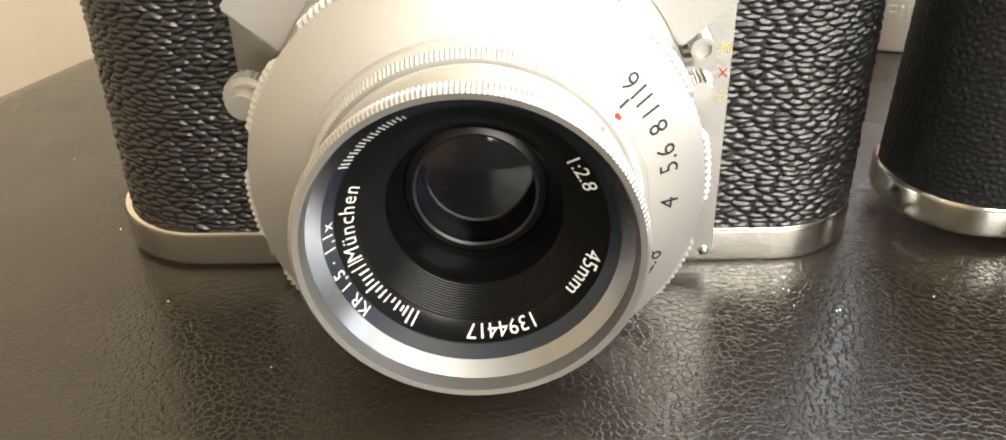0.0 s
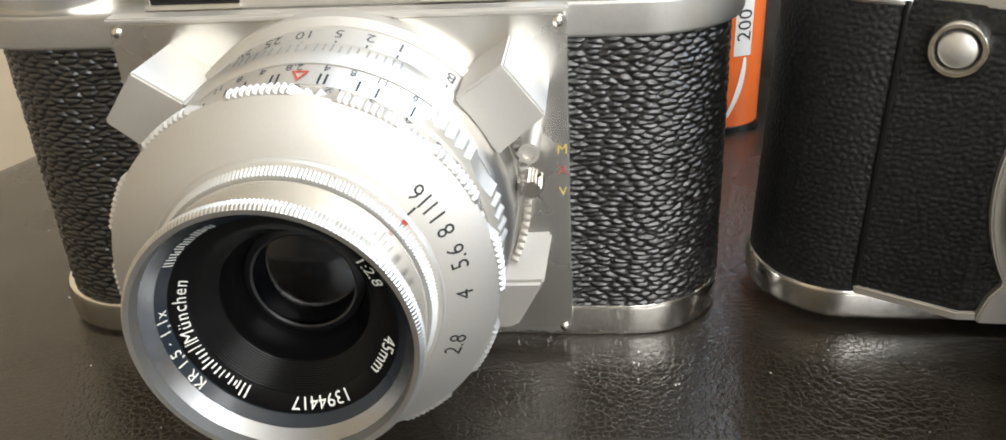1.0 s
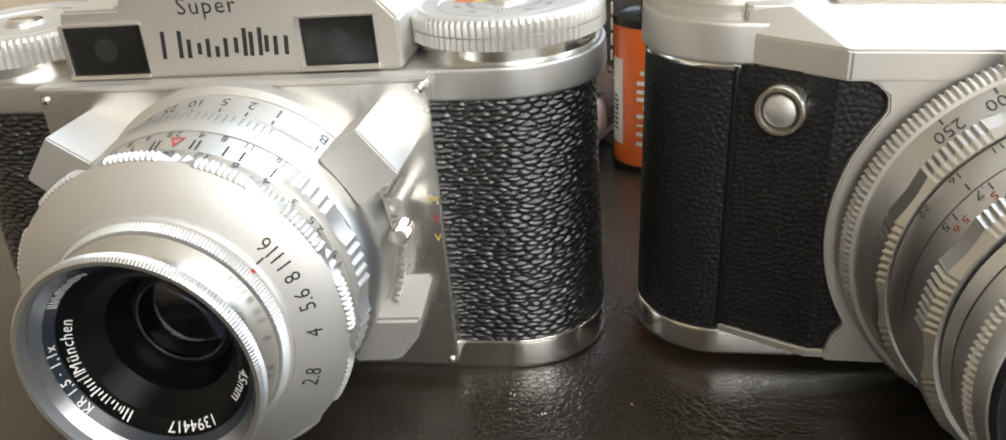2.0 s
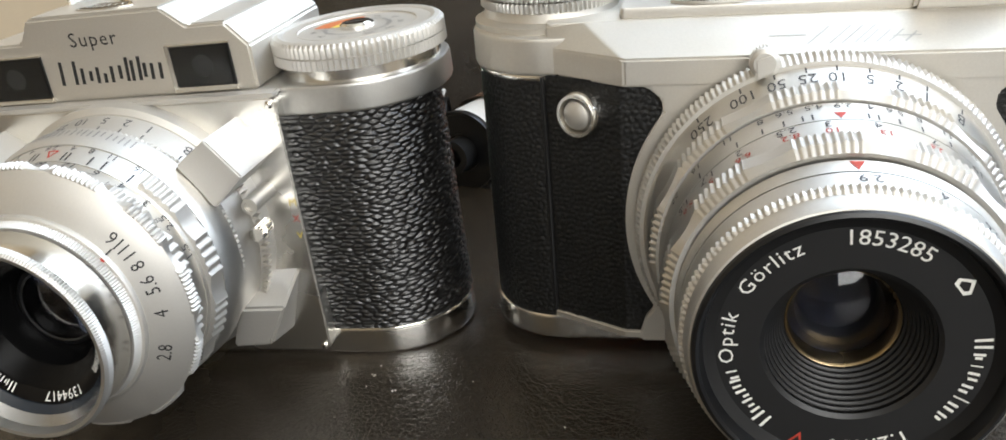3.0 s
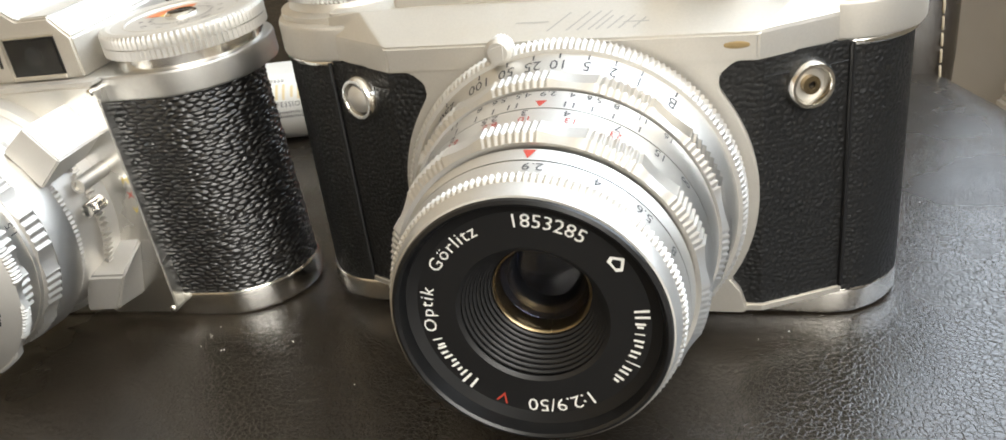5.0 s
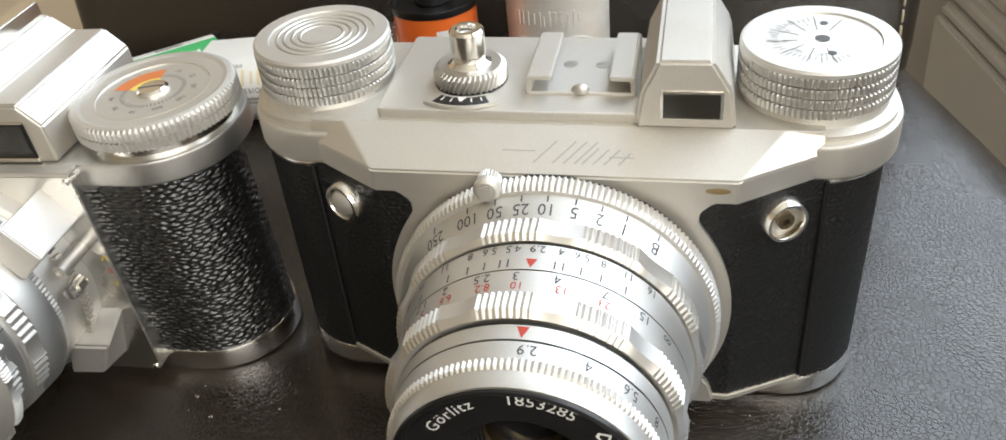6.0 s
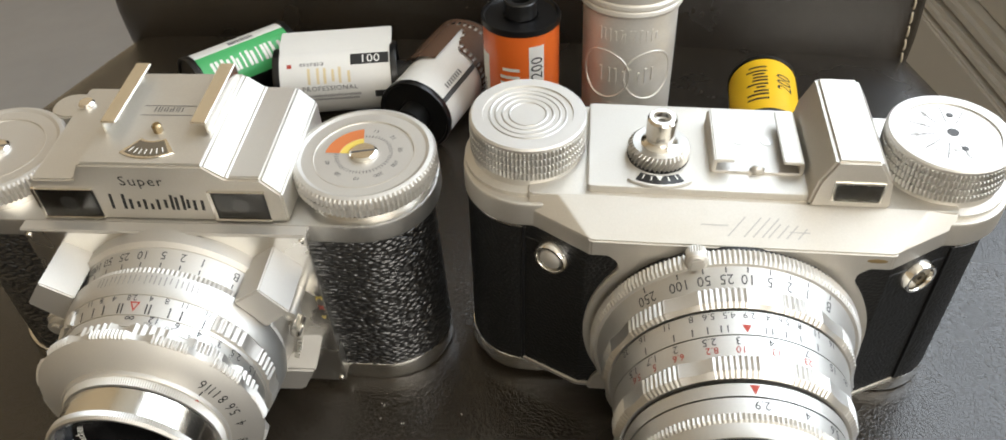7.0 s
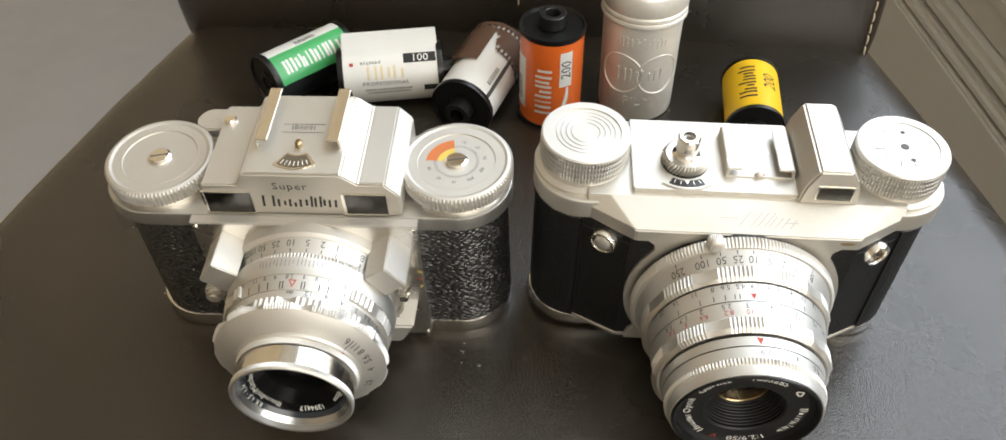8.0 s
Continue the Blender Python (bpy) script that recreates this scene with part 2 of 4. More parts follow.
def covering(name, outline, z0, z1, parent, mat, label, along, up, depth, step, seed):
    """Leatherette round an outline (open at the back): a fine sheet with pebbles along x up millimetres in size."""
    pts = np.array(outline + outline[:1])
    seg = np.hypot(*np.diff(pts, axis=0).T)
    dist = np.concatenate([[0], np.cumsum(seg)])
    s = np.arange(0, dist[-1], step)
    px, py = np.interp(s, dist, pts[:, 0]), np.interp(s, dist, pts[:, 1])
    tx, ty = np.gradient(px), np.gradient(py)
    ln = np.hypot(tx, ty)
    nx, ny = ty / ln, -tx / ln
    z = np.arange(z0, z1 + step, step)
    keep = (py < pts[:, 1].min() + 0.62 * (pts[:, 1].max() - pts[:, 1].min()))
    # one unbroken run over the front: begin past the back
    k0 = int(np.argmax(~keep)) if (~keep).any() else 0
    order = np.roll(np.arange(len(s)), -k0)
    order = order[keep[order]]
    S, Z = np.meshgrid(s[order], z)
    rng = np.random.default_rng(seed)
    nu, nv = int(dist[-1] / along) + 3, int((z1 - z0) / up) + 4
    ju, jv, jh = rng.uniform(-0.42, 0.42, (nv, nu)), rng.uniform(-0.4, 0.4, (nv, nu)), rng.uniform(0.7, 1.0, (nv, nu))
    slant = 0.35 * np.sin(S * 0.21) + 0.25 * np.sin(Z * 0.33 + 1.0)
    U, V = S / along, (Z - z0) / up + 0.5 * slant + 1.5
    iu, iv = np.floor(U).astype(int), np.floor(V).astype(int)
    best, second, high = np.full(S.shape, 9.0), np.full(S.shape, 9.0), np.zeros(S.shape)
    for du in (-1, 0, 1):
        for dv in (-1, 0, 1):
            cu, cv = (iu + du) % nu, np.clip(iv + dv, 0, nv - 1)
            d = np.hypot(U - (iu + du + 0.5 + ju[cv, cu] + 0.5 * ((iv + dv) % 2)), V - (iv + dv + 0.5 + jv[cv, cu]))
            near = d < best
            second = np.where(near, best, np.minimum(second, d))
            high = np.where(near, jh[cv, cu], high)
            best = np.where(near, d, best)
    h = depth * high * np.clip((second - best) / 0.6, 0, 1) ** 0.75
    X, Y = px[order][None] + nx[order][None] * h, py[order][None] + ny[order][None] * h
    verts = np.stack([X, Y, Z], -1).reshape(-1, 3) * 0.001
    m, n = S.shape
    a = (np.arange(m - 1)[:, None] * n + np.arange(n - 1)[None]).ravel()
    faces = np.stack([a, a + 1, a + n + 1, a + n], -1)
    me = bpy.data.meshes.new(name)
    me.from_pydata(verts.tolist(), [], faces.tolist())
    me.materials.append(mat)
    me.shade_smooth()
    ob = new(name, me)
    ob.parent = parent
    return tagged(ob, label)


# ---- lettering ----
WORDS = "0 1 2 3 4 5 6 7 8 9 10 11 12 13 14 15 16 20 22 23 25 28 29 30 40 50 100 250 200 5.6 2.8 2.9 4.5 2.5 1.7 1.5 6.6 8.2 B V M X KR 1,5 1394417 1:2.8 45mm 1853285 1:2.9/50 24 0.3".split() + ["KR 1,5 \u00b7 1,1x", "\u221e", "Super", "Optik", "G\u00f6rlitz", "M\u00fcnchen", "PROFESSIONAL", "FILM"]


def make_words():
    """The outlines of all numbers that stand on things, at one unit high, by Blender's own font."""
    made = {}
    for w in dict.fromkeys(WORDS):
        cur = bpy.data.curves.new("word", "FONT")
        cur.body, cur.size, cur.resolution_u = w, 1.38, 2
        cur.align_x = "CENTER"
        cur.space_character = 1.14 if w[:1].isalpha() and len(w) > 3 else 1.0
        made[w] = new("word", cur)
    deps = bpy.context.evaluated_depsgraph_get()
    out = {}
    for w, ob in made.items():
        me = bpy.data.meshes.new_from_object(ob.evaluated_get(deps))
        out[w] = ([tuple(v.co) for v in me.vertices], [tuple(p.vertices) for p in me.polygons])
        bpy.data.meshes.remove(me)
    for ob in made.values():
        cur = ob.data
        bpy.data.objects.remove(ob)
        bpy.data.curves.remove(cur)
    return out


GLYPHS = make_words()


def stroke_path(points, width):
    """A flat line of even width through (x, y) points."""
    vs, fs = [], []
    for i, (x, y) in enumerate(points):
        (ax, ay), (bx, by) = points[max(i - 1, 0)], points[min(i + 1, len(points) - 1)]
        d = math.hypot(bx - ax, by - ay) or 1.0
        nx, ny = -(by - ay) / d * width / 2, (bx - ax) / d * width / 2
        vs += [(x + nx, y + ny, 0), (x - nx, y - ny, 0)]
        if i:
            k = 2 * i
            fs.append((k - 2, k - 1, k + 1, k))
    return vs, fs


def bars(widths, stroke=0.16, gap=0.22, tall=(), slant=0.0):
    """A word drawn as plain upright bars, one or two to a letter: widths in letter heights; tall lists the high ones."""
    vs, fs, x = [], [], 0.0
    total = sum(widths) + gap * (len(widths) - 1)
    for i, w in enumerate(widths):
        high = i in tall or not tall
        h = 1.0 if high else 0.68
        s = min(stroke, w * 0.45)
        c = w / 2
        if w < 0.3:
            paths = [[(c, 0), (c, h)]]
        else:
            # upright strokes side by side, their lengths stepped
            paths = [[(s / 2, 0), (s / 2, h)], [(w - s / 2, 0.12 * (i % 2)), (w - s / 2, h - 0.14 * (i % 3))]]
        for p in paths:
            k = len(vs)
            pv, pf = stroke_path([(px + x - total / 2 + slant * py, py) for px, py in p], s)
            vs += pv
            fs += [tuple(k + j for j in f) for f in pf]
        x += w + gap
    return vs, fs


def lay(bm, word, size, put):
    """Adds a word (a string of numbers, or a drawn shape) to bm; put takes (along, up) in mm to a place. Long pieces are cut to follow a curve."""
    vs, fs = GLYPHS[word] if isinstance(word, str) else word
    flat = bmesh.new()
    made = [flat.verts.new((x * size, y * size, 0)) for x, y, _ in vs]
    for f in fs:
        try:
            flat.faces.new([made[i] for i in f])
        except ValueError:
            pass
    for axis in (0, 1):
        lo, hi = min(v.co[axis] for v in made), max(v.co[axis] for v in made)
        step = 0.9
        if hi - lo > 1.4:
            for k in range(1, int((hi - lo) / step) + 1):
                no = (1, 0, 0) if axis == 0 else (0, 1, 0)
                co = tuple(n * (lo + k * step) for n in no)
                bmesh.ops.bisect_plane(flat, geom=flat.verts[:] + flat.edges[:] + flat.faces[:], plane_co=co, plane_no=no)
        made = flat.verts[:]
    twin = {v: bm.verts.new(put(v.co.x, v.co.y)) for v in flat.verts}
    for f in flat.faces:
        bm.faces.new([twin[v] for v in f.verts])
    flat.free()


def on_face(zc, y, r, a, inward=False):
    """Round a lens's front: a in degrees anticlockwise from the right; letters clockwise with their tops outward, or the other way."""
    def put(s, v):
        if inward:
            t, rr = radians(a) + s / r, r - v
        else:
            t, rr = radians(a) - s / r, r + v
        yy = y(rr) if callable(y) else y
        return (rr * math.cos(t), yy, zc + rr * math.sin(t))
    return put


def on_barrel(zc, y, r, a):
    """On a barrel's outside, to be read from behind: a in degrees from the top to the right; r may fall with y."""
    def put(s, v):
        yy = y - v
        rr = r(yy) if callable(r) else r
        t = radians(a) - s / rr
        return (rr * math.sin(t), yy, zc + rr * math.cos(t))
    return put


def on_top(x, y, z, turn=0.0, slope=0.0):
    c, s = math.cos(radians(turn)), math.sin(radians(turn))
    return lambda u, v: (x + u * c - v * s, y + (u * s + v * c), z + slope * (u * s + v * c))


def on_front(x, y, z, slope=0.0):
    return lambda u, v: (x + u + slope * v, y, z + v)


def words(parent, mat, label, items, name="number"):
    """One part for each word or number: (word, size, put)."""
    for word, size, put in items:
        bm = bmesh.new()
        lay(bm, word, size, put)
        part(name, bm, mat, parent, label)


def ticks(parent, mat, items, name="scale_mark"):
    """The fine lines of one scale."""
    bm = bmesh.new()
    for w, h, put in items:
        lay(bm, tick(w, h), 1.0, put)
    tagged(part(name, bm, mat, parent, "fine engraved scale lines"), kind="stuff")


def tick(w, h):
    return ([(-w / 2, 0, 0), (w / 2, 0, 0), (w / 2, h, 0), (-w / 2, h, 0)], [(0, 1, 2, 3)])


TRIANGLE = ([(-0.5, 1, 0), (0, 0, 0), (0.5, 1, 0)], [(0, 1, 2)])
TRIANGLE_LINE = ([(-0.5, 1, 0), (0, 0, 0), (0.5, 1, 0), (-0.3, 0.87, 0), (0, 0.27, 0), (0.3, 0.87, 0)], [(0, 1, 4, 3), (1, 2, 5, 4), (2, 0, 3, 5)])

# ---- the room and the chair ----
ROOM = pose(0, 0, 0, 0, 0, 34)
FLOOR_Z = -0.45


def block(name, x0, x1, y0, y1, z0, z1, mat, parent=None, label="", m=None, b=2.0):
    """A bevelled block in metres."""
    bm = prism([(x0 * 1000, y0 * 1000), (x1 * 1000, y0 * 1000), (x1 * 1000, y1 * 1000), (x0 * 1000, y1 * 1000)], z0 * 1000, z1 * 1000, b, "z")
    ob = part(name, bm, mat, parent, label)
    if m is not None:
        ob.matrix_basis = m
    return ob


def structure(ob, label, category):
    return tagged(ob, label, category, kind="structure")


structure(block("floor", -2.3, 0.9, -2.1, 1.6, FLOOR_Z - 0.1, FLOOR_Z, FLOOR, m=ROOM), "pale grey smooth floor under the chair", "floor")
structure(block("ceiling", -2.3, 0.9, -2.1, 1.6, 1.95, 2.05, CEIL, m=ROOM), "plain white painted ceiling", "ceiling")
# unseen walls: their ochre stands in for warm light from the left
structure(block("wall_north", -2.3, 0.9, 1.5, 1.6, FLOOR_Z, 1.95, WALL_BOUNCE, m=ROOM), "plain unseen wall, tinted ochre to add warm reflections", "wall")
structure(block("wall_west", -2.3, -2.2, -2.0, 1.5, FLOOR_Z, 1.95, WALL_BOUNCE, m=ROOM), "plain unseen wall, tinted ochre to add warm reflections", "wall")


def wall_with_opening(name, flat, lo, hi, o0, o1, z0, z1, across):
    """A wall 0.1 m thick along one axis of the room with a window opening through it."""
    root = structure(new(name), "off-white plastered wall with a bright window opening", "wall")
    root.matrix_basis = ROOM
    for a, b, c, d in ((lo, o0, FLOOR_Z, 1.95), (o1, hi, FLOOR_Z, 1.95), (o0, o1, FLOOR_Z, z0), (o0, o1, z1, 1.95)):
        if across:
            block("wall_panel", a, b, flat, flat + 0.1, c, d, WALL, root, b=0.5)
        else:
            block("wall_panel", flat, flat + 0.1, a, b, c, d, WALL, root, b=0.5)
    return root


wall_with_opening("wall_south", -2.1, -2.2, 0.9, -1.0, 0.7, 0.28, 1.82, True)
wall_with_opening("wall_east", 0.75, -2.0, 1.5, -0.85, 0.9, 0.25, 1.75, False)

# low white panelling along the chair's side
PANELLING = pose(0, 0, 0, 0, 0, 11)
panelling = structure(new("wall_panelling"), "low white painted wood panelling with stepped mouldings", "panelling")
panelling.matrix_basis = PANELLING
block("bottom_rail", 0.460, 0.500, -0.90, 0.75, FLOOR_Z, -0.206, PAINT, panelling)
block("moulding", 0.464, 0.500, -0.90, 0.75, -0.206, -0.194, PAINT, panelling, b=4)
block("moulding", 0.469, 0.500, -0.90, 0.75, -0.194, -0.178, PAINT, panelling, b=5)
block("panel", 0.482, 0.500, -0.90, 0.75, -0.178, 0.05, PAINT, panelling)
block("moulding", 0.477, 0.482, -0.90, 0.75, -0.150, -0.138, PAINT, panelling, b=2)
block("top_rail", 0.456, 0.505, -0.90, 0.75, 0.05, 0.09, PAINT, panelling)
structure(block("baseboard", 0.735, 0.749, 0.46, 1.5, FLOOR_Z, FLOOR_Z + 0.09, PAINT, m=ROOM), "white painted skirting board along the wall", "baseboard")

chair = thing("upholstered_chair", pose(0, 0, 0), "dark brown leather chair with stitched backrest and worn seat", "chair")


def seat_height(x, y):
    """The crowned cushion, in metres."""
    return -0.0031 - 0.28 * (y - 0.135) ** 2 - 0.12 * (x - 0.11) ** 2


def build_seat():
    bm = bmesh.new()
    us = [-1, -1, -0.995, -0.985, -0.965, -0.93] + [-0.9 + 1.8 * k / 90 for k in range(91)] + [0.93, 0.965, 0.985, 0.995, 1, 1]
    vs = [0, 0, 0.004, 0.012, 0.03] + [0.05 + 0.95 * k / 90 for k in range(91)]
    grid = []
    for j, v in enumerate(vs):
        row = []
        y = -0.17 + v * 0.475
        xl, xr = -0.124 - 0.20 * (0.270 - y), 0.208 + 0.25 * (0.291 - y)
        for i, u in enumerate(us):
            x = (xl + xr) / 2 + u * (xr - xl) / 2
            e = max(0.0, (abs(u) - 0.9) / 0.1)
            f = max(0.0, (0.05 - v) / 0.05)
            drop = 0.016 * (1 - math.sqrt(max(0.0, 1 - e ** 2.2))) + 0.016 * (1 - math.sqrt(max(0.0, 1 - f ** 2.2)))
            z = seat_height(x, y) - drop
            wr = 0.0005 * noise.noise((x * 22, y * 22, 0.3)) + 0.00025 * noise.noise((x * 75, y * 75, 1.7))
            if i in (0, len(us) - 1) or j == 0:
                z = -0.085
            row.append((x * 1000, y * 1000, (z + wr) * 1000))
        grid.append(row)
    add_rings(bm, grid, closed=False, caps=False)
    rim = [e for e in bm.edges if e.is_boundary]
    bmesh.ops.holes_fill(bm, edges=rim, sides=0)
    return bm


part("seat_cushion", build_seat(), LEATHER, chair, angle=60)


def build_back():
    """A padded backrest that leans back a little, with a shallow dip along its middle seam."""
    bm = bmesh.new()
    rings = []
    for k in range(25):
        h = k / 24
        z = -0.022 + 0.19 * h
        y = 0.2810 + 0.035 * h
        lean = 0.0045 * math.exp(-((h) / 0.05) ** 2)
        x0, x1 = -0.121 - 0.014 * h, 0.2035 + 0.012 * h
        o = rounded(x0, x1, y + lean, y + 0.055, 0.012, 6)
        dense = []
        n = len(o)
        for i in range(n):
            a, b = o[i], o[(i + 1) % n]
            m = 24 if math.dist(a, b) > 0.1 else 1
            dense += [(a[0] + (b[0] - a[0]) * t / m, a[1] + (b[1] - a[1]) * t / m) for t in range(m)]
        ring = []
        for x, yy in dense:
            if yy < y + 0.01:
                yy += 0.0016 * math.exp(-((x - 0.0365) / 0.004) ** 2) + 0.0006 * noise.noise((x * 30, z * 30, 0))
            ring.append((x * 1000, yy * 1000, z * 1000))
        rings.append(ring)
    return add_rings(bm, rings)


part("backrest", build_back(), LEATHER, chair, angle=50)
stitch_mesh = None
for row_x, first in ((0.0309, 0.0), (0.0422, 0.002)):
    for k in range(26):
        z = -0.012 + first + k * 0.0052
        y = 0.2810 + 0.035 * (z + 0.022) / 0.19 + 0.0045 * math.exp(-((z + 0.022) / 0.021) ** 2) - 0.0001
        if stitch_mesh is None:
            ob = part("stitch", tube([(0, 0.5, -2.0), (0, -0.25, -1.3), (0, -0.45, 0), (0, -0.25, 1.3), (0, 0.5, 2.0)], 0.42, 6), THREAD, chair, "beige thread")
            stitch_mesh = ob.data
        else:
            ob = new("stitch", stitch_mesh)
            ob.parent = chair
        ob.matrix_basis = pose(row_x, y, z, -9.5, 0, 0)
for k in range(24):
    z = -0.010 + k * 0.0052
    ob = new("stitch", stitch_mesh)
    ob.parent = chair
    ob.matrix_basis = pose(0.1985 + 0.0003 * k * 0.4, 0.2823 + 0.035 * (z + 0.022) / 0.19, z, -9.5, 0, 0)
for k in range(60):
    y = 0.278 - k * 0.0052
    x = -0.124 - 0.20 * (0.270 - y) + 0.0032
    ob = new("stitch", stitch_mesh)
    ob.parent = chair
    ob.matrix_basis = pose(x, y, seat_height(x, y) - 0.0068, 90, 0, -10.8) @ pose(0, 0, 0, 0, 0, -35)
block("seat_frame", -0.11, 0.19, -0.14, 0.31, -0.105, -0.083, WOOD, chair)
for x, y in ((-0.10, -0.13), (0.18, -0.13), (-0.10, 0.29), (0.18, 0.29)):
    block("leg", x - 0.016, x + 0.016, y - 0.016, y + 0.016, FLOOR_Z, -0.104, WOOD, chair, b=3)

# ---- the rangefinder camera with the pebbled body ----
PX = pose(-0.00104, 0.09986, -0.00437) @ pose(0, 0, 0, 4.0, 0, 0) @ pose(0, 0, 0, 0, -1.5, 0) @ pose(0, 0, 0, 0, 0, 2.46) @ pose(0, 0, 0, -0.33, 0.39, 0)
pax = thing("film_camera", PX, "silver and black vintage rangefinder camera with pebbled leatherette", "camera", "vintage cameras on the chair")
ZC = 28.8
part("base_plate", slab(-59.4, 55.9, 3.5, 33.8, -0.9, 5.2, 15.4, 1.0, 14), CHROME, pax, "polished chrome base plate")
part("body_shell", slab(-57.2, 54.6, 5.0, 33.0, 3.0, 49.5, 14.0, 0.3, 18), BLACK, pax)
covering("body_covering", rounded(-57.8, 55.5, 4.2, 33.4, 14.8, 24), 5.0, 48.9, pax, PEBBLE, "black pebbled leatherette covering", 2.5, 0.84, 0.46, 0.16, 3)
part("top_deck", slab(-61.6, 57.6, 3.4, 37.2, 48.7, 54.0, 15.8, 0.7, 16), ALU, pax, "brushed chrome top deck")
part("front_plate", prism(rounded(-32.4, 31.6, 2.2, 53.2, 1.2, 4), 0.6, 4.6, 0.35), PLATE, pax, "semi-polished chrome lens plate")
part("plate_lip", prism([(-32.6, 53.3), (31.8, 53.3), (31.8, 54.1), (-32.6, 54.1)], 0.2, 3.4, 0.25), ALU_MATT, pax)
for x, z in ((30.4, 3.2), (30.4, 52.0), (-31.2, 52.0), (-31.2, 3.2)):
    part("rivet", ball((x, 0.5, z), 0.75, 10, sy=0.6), CHROME, pax)
HOUSE = [(-27.6, 53.9), (-27.6, 64.4), (-27.0, 65.2), (-17.6, 65.2), (-15.2, 69.4), (12.0, 69.4), (16.2, 66.0), (23.6, 66.0), (27.4, 61.8), (27.4, 53.9)]
house = part("finder_housing", prism(HOUSE, 4.4, 36.8, 0.45), SATIN, pax, "satin chrome finder housing")
part("facet", prism([(17.0, 66.02), (23.4, 66.02), (23.4, 66.25), (17.0, 66.25)], 5.2, 36.0, 0.08), ALU_MATT, house)
part("crest", prism([(-14.4, 69.42), (11.6, 69.42), (11.6, 69.7), (-14.4, 69.7)], 5.0, 36.4, 0.1), SATIN, house)
for x0, x1, z0, z1 in ((-28.0 + 1.0, -14.2, 54.9, 62.7), (12.2, 23.6, 55.2, 62.6)):
    win = part("finder_window", prism([(x0, z0), (x1, z0), (x1, z1), (x0, z1)], 4.1, 4.5, 0.05), BLACK, house, "black framed finder window")
    for a, b, c, d in ((x0 - 0.9, x1 + 0.3, z0 - 0.9, z0), (x0 - 0.9, x0, z0, z1 + 0.3), (x0, x1 + 0.3, z1, z1 + 0.3)):
        part("frame", prism([(a, c), (b, c), (b, d), (a, d)], 3.7, 4.6, 0.12), CHROME, win)
    cx, cz = (x0 + x1) / 2, (z0 + z1) / 2
    part("pane", prism([(x0 + 0.4, z0 + 0.4), (x1 - 0.4, z0 + 0.4), (x1 - 0.4, z1 - 0.4), (x0 + 0.4, z1 - 0.4)], 3.86, 4.05, 0), WINDOW_GLASS, win)
    part("finder_lens", turned([(0, 4.0), (1.8, 4.0), (2.0, 4.06), (2.0, 4.09), (0, 4.09)], 24, (cx, 0, cz), closed=False), INK_GREY, win)
words(house, INK, "dark engraved word", [("Super", 2.7, on_front(-2.6, 4.36, 63.9))], "engraving")
words(house, INK, "dark engraved lettering bars", [(bars([0.8, 0.55, 0.5, 0.55, 0.4, 0.4, 0.55], 0.16, 0.17, (0, 4, 5), 0.1), 4.4, on_front(-1.0, 4.36, 57.0))], "engraving")
# accessory shoe, counter window and pin on the crest
for s, x in ((1, -11.2), (-1, 9.0)):
    L = [(x - s * 1.7, 69.6), (x - s * 1.1, 69.6), (x - s * 1.1, 72.2), (x + s * 1.9, 72.2), (x + s * 1.9, 72.9), (x - s * 1.7, 72.9)]
    part("shoe_rail", prism(L, 14.5, 36.2, 0.22), CHROME, pax, "bright chrome accessory shoe rail")
sector = lambda r0, r1, half: [(-1.0 + r1 * math.sin(radians(q)), 16.6 - r1 * math.cos(radians(q))) for q in range(-half, half + 1, 6)] + [(-1.0 + r0 * math.sin(radians(q)), 16.6 - r0 * math.cos(radians(q))) for q in range(half, -half - 1, -6)]
part("counter_frame", prism(sector(4.6, 10.4, 36), 69.6, 70.0, 0.15, "z"), CHROME, pax)
counter = part("counter_window", prism(sector(5.3, 9.7, 30), 69.9, 70.12, 0.05, "z"), DIM, pax, "smoky dark counter window")
ticks(counter, INK_WHITE, [(0.22, 1.6, on_top(-1.0 + 9.2 * math.sin(radians(q)), 16.6 - 9.2 * math.cos(radians(q)), 70.16, q)) for q in range(-24, 25, 8)])
part("pin", turned([(0, 69.6), (1.1, 69.6), (1.1, 71.2), (0.7, 71.7), (0, 71.8)], 20, (-1.0, 15.5, 0), "z", closed=False), BRONZE, pax)
bm = bmesh.new()
lay(bm, bars([0.6] * 5, 0.14, 0.2), 1.7, on_top(-1.2, 22.0, 69.78))
for r0, r1, z in ((3.9, 4.1, 69.77),):
    lay(bm, ([(-6, -1, 0), (6, -1, 0), (6, -0.8, 0), (-6, -0.8, 0)], [(0, 1, 2, 3)]), 1.0, on_top(-1.2, 21.8, 69.78))
    lay(bm, ([(-6, 2.3, 0), (6, 2.3, 0), (6, 2.5, 0), (-6, 2.5, 0)], [(0, 1, 2, 3)]), 1.0, on_top(-1.2, 21.8, 69.78))
part("engraving", bm, INK_GREY, pax, "small engraved maker's mark")
part("screw", turned([(0, 65.2), (1.9, 65.2), (1.9, 65.9), (1.5, 66.4), (0, 66.5)], 28, (-25.0, 30.0, 0), "z", closed=False), CHROME, pax)
part("lever", prism([(-33.0 + 4.6 * math.cos(radians(a)), 35.5 + 4.6 * math.sin(radians(a))) for a in range(90, 271, 15)] + [(-26.0, 30.9), (-26.0, 40.1)], 57.6, 61.0, 0.4, "z"), SATIN, pax, "satin chrome wind lever")


